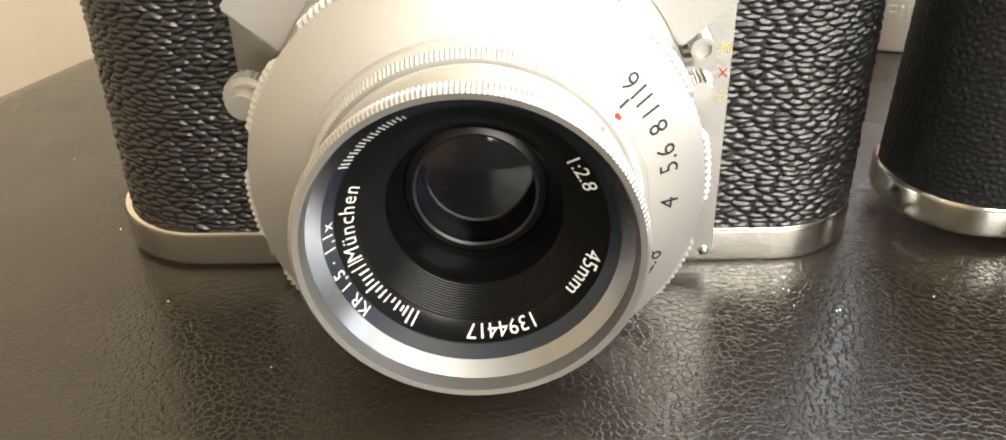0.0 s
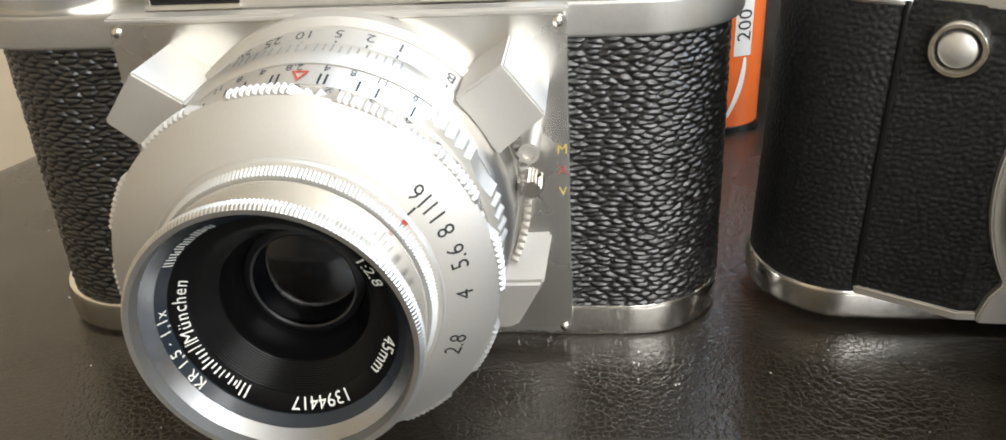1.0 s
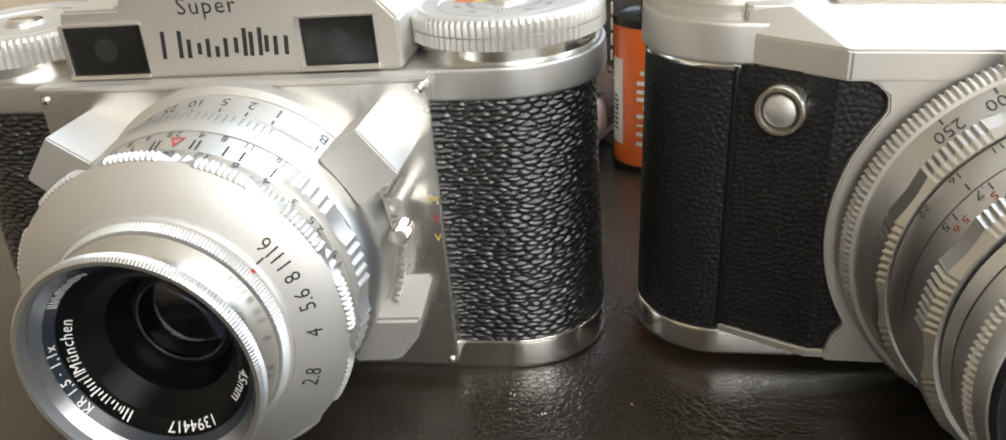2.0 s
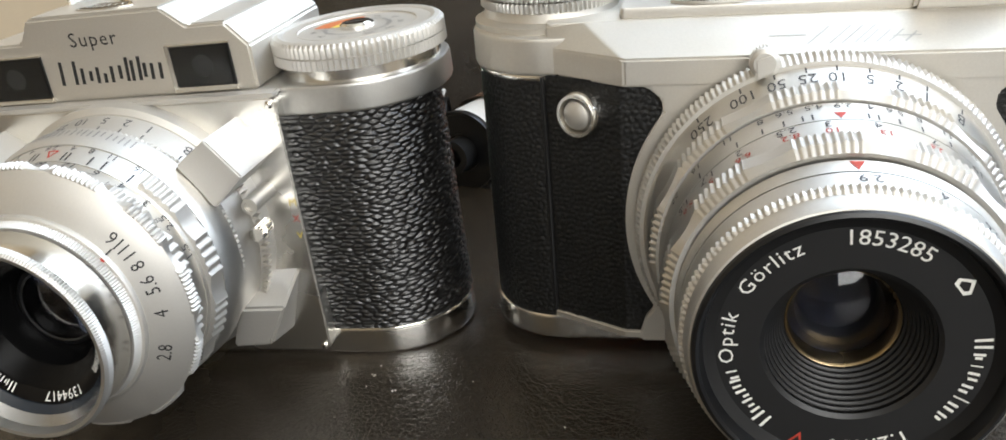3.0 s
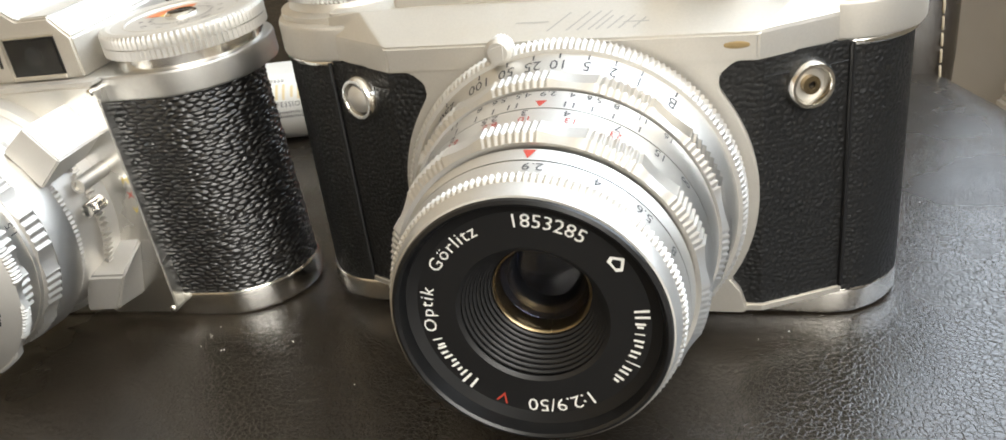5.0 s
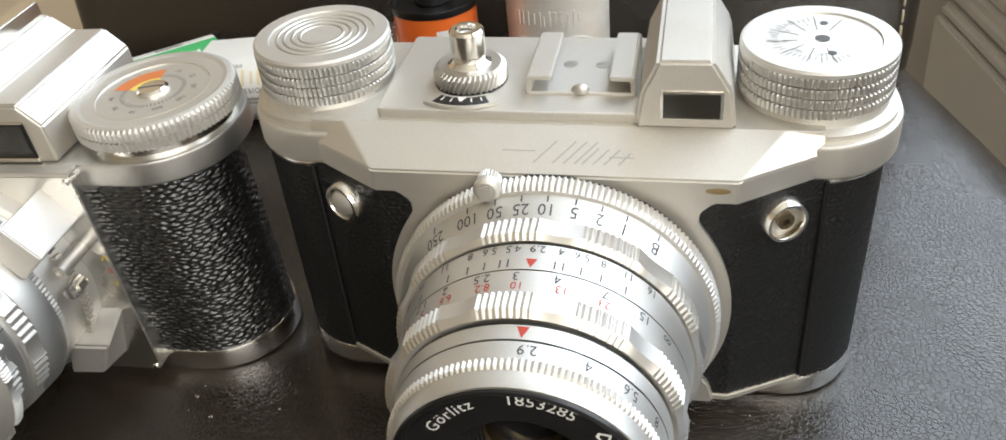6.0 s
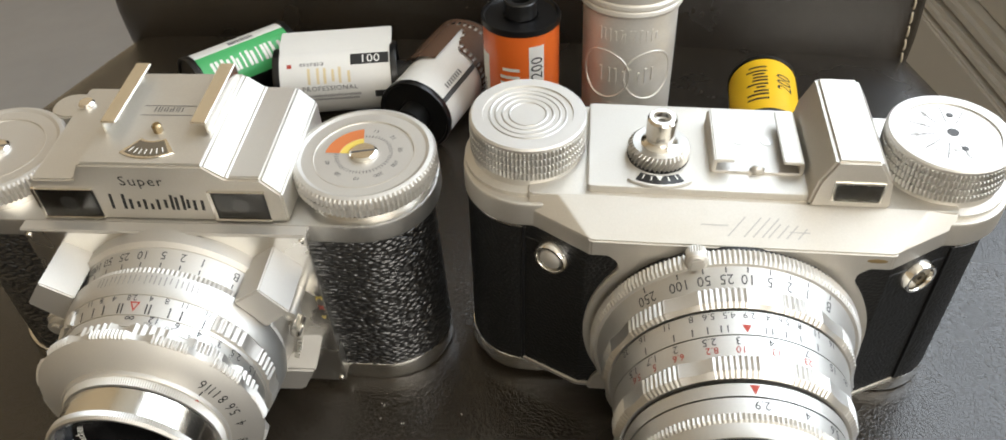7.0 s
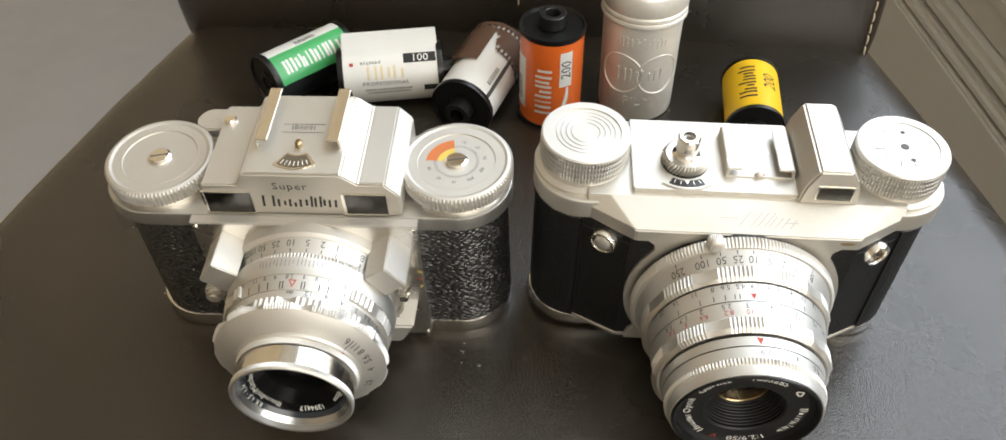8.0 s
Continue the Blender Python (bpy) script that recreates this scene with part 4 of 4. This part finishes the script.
for q in range(4):
    part("thread", turned([(1.25, 67.9 + q * 0.75), (1.62, 68.2 + q * 0.75), (1.62, 68.5 + q * 0.75), (1.25, 68.25 + q * 0.75)], 24, (GX, GY, 0), "z"), ALU, post)


def fan(x, y, r0, r1, a0, a1, n=10):
    return [(x + r1 * math.sin(radians(a0 + (a1 - a0) * k / n)), y - r1 * math.cos(radians(a0 + (a1 - a0) * k / n))) for k in range(n + 1)] + \
           [(x + r0 * math.sin(radians(a1 - (a1 - a0) * k / n)), y - r0 * math.cos(radians(a1 - (a1 - a0) * k / n))) for k in range(n + 1)]


part("counter_frame", prism(fan(GX, GY + 0.4, 7.4, 11.6, -36, 36), 61.9, 62.5, 0.2, "z"), SATIN, alt)
part("counter_window", prism(fan(GX, GY + 0.4, 8.2, 10.8, -28, 28), 62.3, 62.56, 0.04, "z"), BLACK, alt, "black frame counter window")
bm = bmesh.new()
for a in (-22, -11, 12, 23):
    lay(bm, tick(0.25, 1.3), 1.0, lambda u, v, a=a: (GX + (8.2 + v) * math.sin(radians(a) + u / 9), GY + 0.4 - (8.6 + v) * math.cos(radians(a) + u / 9), 62.6))
lay(bm, TRIANGLE, 1.6, lambda u, v: (GX + u, GY + 0.4 - 8.2 - 1.6 + v * 1.0, 62.6))
part("counter_marks", bm, INK_WHITE, alt)
shoe = part("shoe_plate", slab(-6.0, 13.2, 16.0, 33.4, 61.9, 62.6, 0.8, 0.2, 4), ALU_MATT, alt, "silver accessory shoe")
for s, x in ((1, -5.8), (-1, 13.0)):
    R = [(x, 62.2), (x, 64.8), (x + s * 0.5, 65.4), (x + s * 4.4, 65.4), (x + s * 4.4, 64.7), (x + s * 0.9, 64.6), (x + s * 0.9, 62.2)]
    part("shoe_rail", prism(R, 16.0, 33.4, 0.2), SATIN, shoe)
part("shoe_stop", ball((3.6, 16.4, 62.8), 1.6, 16, sy=0.45, sz=0.7), ALU, shoe)
for dx, dy in ((0.8, 26), (6.6, 26)):
    part("screw", turned([(0, 62.5), (1.3, 62.5), (1.3, 62.68), (0, 62.72)], 24, (dx, dy, 0), "z", closed=False), ALU, shoe)
# button and flash socket on the front leather
for x, nm in ((-38.0, "button"), (38.0, "flash_socket")):
    tilt = Matrix.Translation((x * 0.001, 0.0047, 0.0459)) @ Matrix.Rotation(radians(27 if x > 0 else -27), 4, "Z")
    ring = part(nm, turned([(2.7, 0.9), (2.75, -0.9), (3.1, -1.5), (3.6, -1.5), (4.1, -0.8), (4.3, 0.9)], 60, (0, 0, 0), "y"), CHROME, alt, "chrome ringed round " + ("button" if x < 0 else "flash socket"), at=tilt)
    if x < 0:
        part("button_cap", turned([(0, -1.9), (1.6, -1.75), (2.4, -1.2), (2.65, -0.4), (2.65, 0.8), (0, 0.8)], 40, (0, 0, 0), "y", closed=False), ALU_MATT, ring)
    else:
        part("socket_well", turned([(0, 0.2), (2.75, 0.2), (2.75, 0.6), (0, 0.6)], 40, (0, 0, 0), "y", closed=False), SATIN, ring)
        part("socket_pin", turned([(0.6, -0.9), (1.5, -0.9), (1.5, 0.3), (0.6, 0.3)], 32, (0, 0, 0), "y"), BRONZE, ring)
        part("socket_hole", turned([(0, -0.3), (0.6, -0.3), (0.6, 0.2), (0, 0.2)], 20, (0, 0, 0), "y", closed=False), BLACK, ring)


def al(name, profile, mat, parent, label="", n=144, wave=None, closed=True):
    return lens_part(name, profile, mat, parent, label, n, wave, closed, ZA)


lens = al("lens", [(0, 3.0), (27.9, 3.0), (27.9, -0.6), (27.6, -1.0), (0, -1.0)], BLACK_MATT, alt, "large silver lens with engraved scales", closed=False)
al("mount_ring", [(24, -0.9), (28.9, -1.3, 1), (28.8, -3.6, 1), (28.0, -4.5), (24, -4.5)], ALU_MATT, lens, n=1260, wave=knurl(180, 0.42))
spd = al("speed_ring", [(20, -4.4), (27.4, -4.4), (25.5, -9.4), (20, -9.4)], TURNED, lens)
al("speed_grip", [(20, -8.0), (25.2, -8.0, 1), (26.4, -9.4, 1), (26.2, -12.6, 1), (25.0, -13.4), (20, -13.4)], TURNED, lens, n=1260, wave=grips(10, 8, 0.36, 0.5, -0.35))
al("groove", [(20, -13.3), (24.4, -13.3), (24.4, -13.9), (20, -13.9)], BLACK, lens)
ring_a = al("depth_ring", [(20, -13.8), (24.6, -13.8), (24.0, -19.0), (20, -19.0)], TURNED, lens)
al("groove", [(20, -18.9), (23.7, -18.9), (23.7, -19.4), (20, -19.4)], BLACK, lens)
ring_d = al("distance_ring", [(18, -19.3), (24.0, -19.3), (23.4, -24.6), (18, -24.6)], TURNED, lens)
al("focus_grip", [(18, -23.0), (22.8, -23.0, 1), (24.2, -24.2, 1), (24.0, -27.2, 1), (22.6, -28.2), (18, -28.2)], TURNED, lens, n=1260, wave=grips(10, 8, 0.36, 0.5, -0.3))
al("groove", [(18, -28.1), (21.6, -28.1), (21.6, -28.9), (18, -28.9)], BLACK, lens)
ring_i = al("index_ring", [(17, -28.8), (21.9, -28.8), (21.4, -31.2), (17, -31.2)], TURNED, lens)
al("groove", [(17, -31.1), (21.0, -31.1), (21.0, -31.7), (17, -31.7)], BLACK, lens)
ring_f = al("aperture_ring", [(16, -31.6), (21.4, -31.6), (21.0, -34.8), (16, -34.8)], TURNED, lens)
al("knurled_edge", [(16, -34.7), (21.3, -34.7, 1), (21.2, -36.0, 1), (20.4, -36.5), (16, -36.5)], ALU_MATT, lens, n=1080, wave=knurl(140, 0.4))
al("bezel", [(16.6, -36.4), (20.6, -36.4), (20.35, -38.0), (19.95, -39.0), (19.3, -39.2), (18.9, -38.6), (18.5, -36.8)], TURNED, lens)
al("inner_rim", [(19.7, -39.0), (19.5, -39.5), (19.0, -39.7), (18.6, -39.4), (18.1, -37.6), (16.4, -36.9), (16.4, -36.0), (17.3, -36.0), (18.8, -39.0)], BLACK, lens)
al("name_face", [(18.1, -37.0), (11.0, -36.9), (10.4, -36.5), (10.4, -34), (18.1, -34)], BLACK_MATT, lens, "matt black lens face")
prof = []
for q in range(9):
    r, y = 10.4 - q * 0.36, -36.4 + q * 0.75
    prof += [(r, y), (r, y + 0.55), (r - 0.18, y + 0.6)]
prof += [(7.4, -29.8), (7.4, -25.8), (10.6, -25.8)]
al("baffle", prof, BLACK_MATT, lens, "ribbed black baffle")
al("retaining_ring", [(6.95, -29.6), (7.1, -29.9), (7.36, -30.1), (7.36, -26.6), (6.95, -26.6)], BRONZE, lens, "thin bronze retaining ring", n=96)
al("front_glass", [(0, -29.0), (2.5, -28.8), (4.6, -28.2), (6.9, -27.2), (6.9, -26.2), (0, -26.2)], LENS_GLASS, lens, "dark blue coated front lens", closed=False, n=72)
al("inner_cell", [(0, -20), (7.2, -20), (7.2, -26.0), (5.6, -26.0), (4.4, -22.4), (0, -22.0)], BLACK, lens, closed=False, n=72)
part("lever_stem", prism([(-10.6, ZA + 25.6), (-8.2, ZA + 26.4), (-8.0, ZA + 29.6), (-10.6, ZA + 28.8)], -5.4, -3.4, 0.3), ALU_MATT, lens)
lev = turned([(0, -8.2), (1.6, -8.2), (2.2, -7.8), (2.2, -6.6), (2.1, -6.4, 1), (2.1, -4.6, 1), (0, -4.6)], 144, (-9.3, 3.0, ZA + 27.9), "y", knurl(24, 0.2), False)
part("cocking_lever", lev, ALU_MATT, lens, "ribbed silver lever knob")
cone_1 = lambda y: 27.46 + (y + 4.4) * 0.38
SPEEDS = (("B", 42), ("1", 29), ("2", 20), ("5", 11), ("10", 1.5), ("25", -7.5), ("50", -17), ("100", -28), ("250", -44))
words(spd, INK_GREY, "dark engraved shutter speed", [(w, 2.1, on_barrel(ZA, -6.2, cone_1, a)) for w, a in SPEEDS])
ticks(spd, INK_GREY, [(0.28, 1.1, on_barrel(ZA, -4.7, cone_1, a)) for w, a in SPEEDS])
cone_2 = lambda y: 24.66 + (y + 13.8) * 0.115
words(ring_a, INK_GREY, "dark engraved depth number", [(w, 1.5, on_barrel(ZA, -14.1, cone_2, a)) for w, a in (("16", 46), ("11", 35), ("8", 25), ("5.6", 17), ("4", 9.5), ("2.9", 1), ("4.5", -8), ("5.6", -17), ("8", -25), ("11", -37), ("16", -51), ("22", -64))])
ticks(ring_a, INK_GREY, [(0.26, 1.6, on_barrel(ZA, -17.0, cone_2, a)) for a in (35, 25, 17.5, 11, 8, -9, -12, -18, -25, -34, -50)])
words(ring_a, INK_RED, "red triangle mark", [(TRIANGLE, 1.8, lambda s, v: on_barrel(ZA, -16.9, cone_2, -0.5)(s, 1.8 - v))], "index_mark")
cone_3 = lambda y: 24.06 + (y + 19.3) * 0.113
words(ring_d, INK_GREY, "dark engraved metre number", [(w, 1.7, on_barrel(ZA, -19.7, cone_3, a)) for w, a in (("\u221e", 58), ("15", 45), ("7", 28), ("4", 10), ("3", -5), ("2.5", -18), ("2", -34), ("1.7", -47), ("1.5", -60))])
words(ring_d, INK_RED, "red engraved feet number", [(w, 1.5, on_barrel(ZA, -21.7, cone_3, a)) for w, a in (("23", 28), ("13", 12), ("10", -4), ("8.2", -17), ("6.6", -33), ("5", -46), ("5.6", -58))])
words(ring_i, INK_RED, "red triangle mark", [(TRIANGLE, 1.9, lambda s, v: on_barrel(ZA, -29.1, lambda y: 21.96 + (y + 28.8) * 0.208, 1.0)(s, 1.9 - v))], "index_mark")
words(ring_f, INK_GREY, "grey engraved aperture number", [(w, 1.8, on_barrel(ZA, -32.2, lambda y: 21.46 + (y + 31.6) * 0.125, a)) for w, a in (("2.9", 4), ("4", 28), ("5.6", 48), ("8", 66))])
SIGN = ([(-0.55, 0, 0), (0.55, 0, 0), (0.75, 0.5, 0), (0, 1.3, 0), (-0.75, 0.5, 0), (-0.3, 0.2, 0), (0.3, 0.2, 0), (0.45, 0.5, 0), (0, 0.95, 0), (-0.45, 0.5, 0)], [(0, 1, 6, 5), (1, 2, 7, 6), (2, 3, 8, 7), (3, 4, 9, 8), (4, 0, 5, 9)])
words(lens, INK_WHITE, "white engraved lens lettering", [("1853285", 2.1, on_face(ZA, -37.06, 14.3, 76)), ("1:2.9/50", 2.25, on_face(ZA, -37.06, 14.2, -78)), (SIGN, 1.7, on_face(ZA, -37.06, 14.4, 36)),
      (bars([0.6, 0.4, 0.2, 0.55, 0.55, 0.2, 0.55, 0.5], 0.17, 0.33, (0, 5)), 2.1, on_face(ZA, -37.06, 14.3, -18)), (bars([0.75, 0.55, 0.5, 0.55, 0.4, 0.25], 0.17, 0.24, (0,)), 2.1, on_face(ZA, -37.06, 14.3, 213)), ("Optik", 2.0, on_face(ZA, -37.06, 14.3, 177)),
      ("G\u00f6rlitz", 2.0, on_face(ZA, -37.06, 14.3, 133))], "lens_lettering")
words(lens, INK_RED, "red letter", [("V", 2.0, on_face(ZA, -37.06, 14.3, -112))], "red_letter")

# ---- film cartridges and the film can behind the cameras ----


def patch(r, a0, a1, z0, z1, n=16):
    """A piece of a label on a cartridge: a in degrees from the front to the right."""
    bm = bmesh.new()
    rings = []
    for k in range(n + 1):
        t = radians(a0 + (a1 - a0) * k / n)
        rings.append([(r * math.sin(t), -r * math.cos(t), z) for z in (z0, z1)])
    return add_rings(bm, rings, closed=False, caps=False)


def can_put(r, a, z):
    """Words that climb a cartridge."""
    return lambda s, v: (r * math.sin(radians(a) - v / r), -r * math.cos(radians(a) - v / r), z + s)


def round_put(r, a, z):
    return lambda s, v: (r * math.sin(radians(a) + s / r), -r * math.cos(radians(a) + s / r), z + v)


def cartridge(m, body, label, name="film_cartridge", low=0.1):
    root = thing(name, m, label, "film cartridge", "film rolls behind the cameras")
    shell = part("shell", turned([(0, 2.2), (12.3, 2.2), (12.3, 42.4), (0, 42.4)], 96, (0, 0, 0), "z", closed=False), body, root)
    for z, s in ((0.0, 1), (44.6, -1)):
        cap = part("end_cap", turned([(0, z + s * 1.4), (5.6, z + s * 1.4), (5.8, z + s * 0.9), (11.4, z + s * 0.9), (11.9, z), (12.6, z), (12.75, z + s * 0.5), (12.75, z + s * 2.2), (12.4, z + s * 2.4), (0, z + s * 2.4)], 96, (0, 0, 0), "z", closed=False), BLACK, root, "glossy black end cap")
    part("spool_hub", turned([(2.9, 44), (5.2, 44), (5.2, 49.2), (4.9, 49.6), (3.2, 49.6), (2.9, 49.2)], 48, (0, 0, 0), "z"), PLASTIC, root, "black plastic spool hub")
    part("spool_hub", turned([(2.9, 1.6), (5.0, 1.6), (5.0, low), (2.9, low)], 48, (0, 0, 0), "z"), PLASTIC, root, "black plastic spool hub")
    return root, shell


def standing(x, y, turn=0, lean=0, tall=1.0):
    return pose(x, y, seat_height(x, y), lean, 0, turn) @ Matrix.Diagonal((1, 1, tall, 1))


def lying(x, y, dx, dy, spin, size=1.0, long=1.0):
    """A cartridge on its side: its near end's middle, the way its axis goes, its turn about it."""
    d = Vector((dx, dy, 0)).normalized()
    side = Vector((0, 0, 1)).cross(d)
    rot = Matrix((side, d.cross(side) * 1.0, d)).transposed().to_4x4()
    z = min(seat_height(x, y), seat_height(x + d.x * 0.044, y + d.y * 0.044)) + 0.0127 * size
    return Matrix.Translation((x, y, z)) @ rot @ pose(0, 0, 0, 0, 0, spin) @ Matrix.Diagonal((size, size, long, 1))


root, shell = cartridge(standing(0.0604, 0.2230, 0, 0, 0.95), ORANGE, "upright orange film cartridge with white labels")
part("white_panel", patch(12.36, -84, -50, 8, 33), WHITE, shell, "white label panel")
part("speed_label", patch(12.36, 18, 42, 22, 38.5), WHITE, shell, "white film speed label")
bm = bmesh.new()
lay(bm, "200", 4.2, can_put(12.42, 39, 30.2))
part("speed_number", bm, INK, shell)
bm = bmesh.new()
lay(bm, bars([0.62, 0.22, 0.55, 0.5, 0.62], 0.18, 0.2), 6.6, can_put(12.38, 4, 19.5))
part("lettering", bm, INK_WHITE, shell, "white lettering bars")
bm = bmesh.new()
lay(bm, bars([0.6, 0.6, 0.5, 0.6], 0.2, 0.2), 3.6, can_put(12.42, -60, 17))
part("lettering", bm, INK, shell, "black lettering bars")
bm = bmesh.new()
sw = []
for k in range(15):
    t = k / 14
    a, w = 34 - 20 * (1 - t) ** 2, 4 + 4.0 * math.sin(t * math.pi)
    sw.append([(12.37 * math.sin(radians(a + s * w / 2)), -12.37 * math.cos(radians(a + s * w / 2)), 5 + 16.5 * t) for s in (-1, 1)])
add_rings(bm, sw, closed=False, caps=False)
part("swoosh", bm, INK_WHITE, shell, "white curved stripe")

can = thing("film_can", standing(0.0948, 0.2335, 0, -1.5), "brushed aluminium screw-top film can with embossed sides", "film can")
part("can_body", turned([(0, 0.0), (13.6, 0.0), (14.6, 0.8), (14.9, 2), (15.3, 44.0), (0, 44.0)], 120, (0, 0, 0), "z", closed=False), CAN, can)
lid = part("lid", turned([(0, 43.6), (16.2, 43.6), (16.6, 44.4), (16.4, 45.4), (16.0, 45.8), (16.5, 46.6), (16.4, 47.6), (15.9, 48.2), (16.5, 49.2), (16.5, 55.6), (16.1, 56.4), (15.4, 56.7), (0, 56.4)], 120, (0, 0, 0), "z", closed=False), CAN, can, "ridged screw lid")
for cx in (-8.4, 8.4):
    pts = []
    for k in range(49):
        t = TAU * k / 48
        s, v = cx * 0.92 + 8.6 * math.cos(t), 22.5 + 8.6 * math.sin(t)
        pts.append((15.05 * math.sin(s / 15), -15.05 * math.cos(s / 15), v))
    part("embossed_ring", tube(pts, 0.42, 6), CAN, can)
for z, ws, h, th in ((20.2, [0.7, 0.62, 0.7, 0.62], 5.2, 0.5), (8.5, "FILM", 4.0, 0.4), (35.0, [0.5, 0.6, 0.4, 0.5, 0.6, 0.5], 4.2, 0.4)):
    bm = bmesh.new()
    lay(bm, ws if isinstance(ws, str) else bars(ws, 0.14, 0.3), h, round_put(15.45 if z > 10 else 15.2, 0, z))
    ext = bmesh.ops.extrude_face_region(bm, geom=bm.faces[:])
    for v in [g for g in ext["geom"] if isinstance(g, bmesh.types.BMVert)]:
        v.co.x *= 0.975
        v.co.y *= 0.975
    tagged(part("embossing", bm, CAN, can, "embossed lettering"), kind="stuff")

root, shell = cartridge(lying(0.1400, 0.2055, 0.03, 1.0, 180, 0.9, 0.74), YELLOW, "yellow film cartridge lying on its side")
bm = bmesh.new()
lay(bm, bars([0.62, 0.55, 0.55, 0.5, 0.6], 0.17, 0.16, (0, 2, 4)), 7.6, can_put(12.42, -2, 23))
lay(bm, "200", 6.2, can_put(12.42, 40, 25))
part("lettering", bm, INK, shell, "black film speed and lettering bars")

root, shell = cartridge(lying(-0.0565, 0.2205, 0.68, 0.73, 180, 0.93, 0.88), BLACK, "green and white film cartridge lying on its side")
part("green_band", patch(12.38, 6, 74, 3, 42), GREEN, shell, "green label band")
part("white_band", patch(12.38, -26, 6, 3, 42), WHITE, shell, "white label band")
bm = bmesh.new()
lay(bm, bars([0.5, 0.55, 0.4, 0.25, 0.5, 0.25, 0.45, 0.7], 0.2, 0.16), 6.4, can_put(12.44, 56, 22))
part("lettering", bm, INK_WHITE, shell, "white lettering bars")
bm = bmesh.new()
lay(bm, bars([0.5] * 6, 0.2, 0.16), 2.8, can_put(12.44, 2, 24))
part("lettering", bm, INK_GREY, shell, "grey lettering bars")

root, shell = cartridge(lying(-0.0265, 0.2255, 0.97, 0.22, 180, 0.92, 0.95), WHITE, "white film cartridge lying on its side")
part("film_lip", prism([(4.0, -11.4), (-9.0, -11.2), (-15.5, -11.8), (-15.5, -12.6), (-4.0, -13.2)], 2.0, 43.0, 0.3, "z"), WHITE, root)
part("speed_label", patch(12.38, 14, 36, 28, 41.8), INK, shell, "black film speed label")
bm = bmesh.new()
lay(bm, "100", 3.6, can_put(12.46, 33, 35))
part("speed_number", bm, INK_WHITE, shell)
bm = bmesh.new()
lay(bm, bars([0.7, 0.65, 0.7], 0.16, 0.25), 6.0, can_put(12.4, 66, 20))
part("lettering", bm, PALE_GOLD, shell, "pale gold lettering bars")
bm = bmesh.new()
lay(bm, "PROFESSIONAL", 1.9, can_put(12.4, 78, 20))
lay(bm, bars([0.4] * 26, 0.16, 0.3), 1.1, can_put(12.4, 90, 21))
lay(bm, bars([0.4] * 24, 0.16, 0.3), 1.1, can_put(12.4, 97, 21))
lay(bm, bars([0.5] * 7, 0.16, 0.35), 1.5, can_put(12.4, 34, 14))
part("small_print", bm, INK_GREY, shell, "small grey print bars")
bm = bmesh.new()
lay(bm, tick(1.6, 1.6), 1.0, can_put(12.4, 36, 6))
part("red_dot", bm, INK_RED, shell)
part("code_patch", patch(12.39, 84, 97, 36, 42), INK, shell, "black code patch")

root, shell = cartridge(lying(0.0262, 0.2075, 0.27, 0.97, 180), WHITE, "white film cartridge with brown film wrapped over it", low=-4.6)
bm = bmesh.new()
for i in range(72):
    for j in range(35):
        a0, a1 = -70 + i * 2.4, -70 + (i + 1) * 2.4
        z0, z1 = 8.5 + j, 9.5 + j
        lead = 30 + 14 / (1 + math.exp((i - 34) / 1.6))
        if z0 < 8.5 + (8 if i < 30 else lead - 14) or (j in (2, 3, 31, 32) and i % 4 in (1, 2)) or (i >= 34 and j in (int(lead) - 12, int(lead) - 11) and i % 4 in (1, 2)):
            continue
        q = [(13.0 + max(0, (-a) / 60) * 1.5, a, z) for a, z in ((a0, z0), (a1, z0), (a1, z1), (a0, z1))]
        bm.faces.new([bm.verts.new((r * math.sin(radians(a)), -r * math.cos(radians(a)), z)) for r, a, z in q])
bmesh.ops.remove_doubles(bm, verts=bm.verts[:], dist=0.01)
part("film_strip", bm, FILM, root, "brown perforated film leader")
part("dark_stripe", patch(12.4, 52, 60, 2, 43), INK_GREY, shell, "dark label stripe")
for k in range(8):
    part("code_bar", patch(12.4, 40, 48, 8 + k * 1.4, 8.7 + k * 1.4), INK_GREY, shell)

# ---- dust on the seat ----
rng = random.Random(4)
bm = bmesh.new()
for k in range(46):
    x, y = (0.040 + rng.gauss(0, 0.004), 0.0955 + rng.gauss(0, 0.004)) if k < 7 else (rng.uniform(-0.1, 0.2), rng.uniform(-0.05, 0.26))
    bmesh.ops.create_icosphere(bm, subdivisions=1, radius=rng.uniform(0.08, 0.17), matrix=Matrix.Translation((x * 1000, y * 1000, seat_height(x, y) * 1000 + 0.15)))
tagged(part("dust_specks", bm, INK_WHITE, None), "small pale dust specks on the leather seat", "dust", kind="stuff")
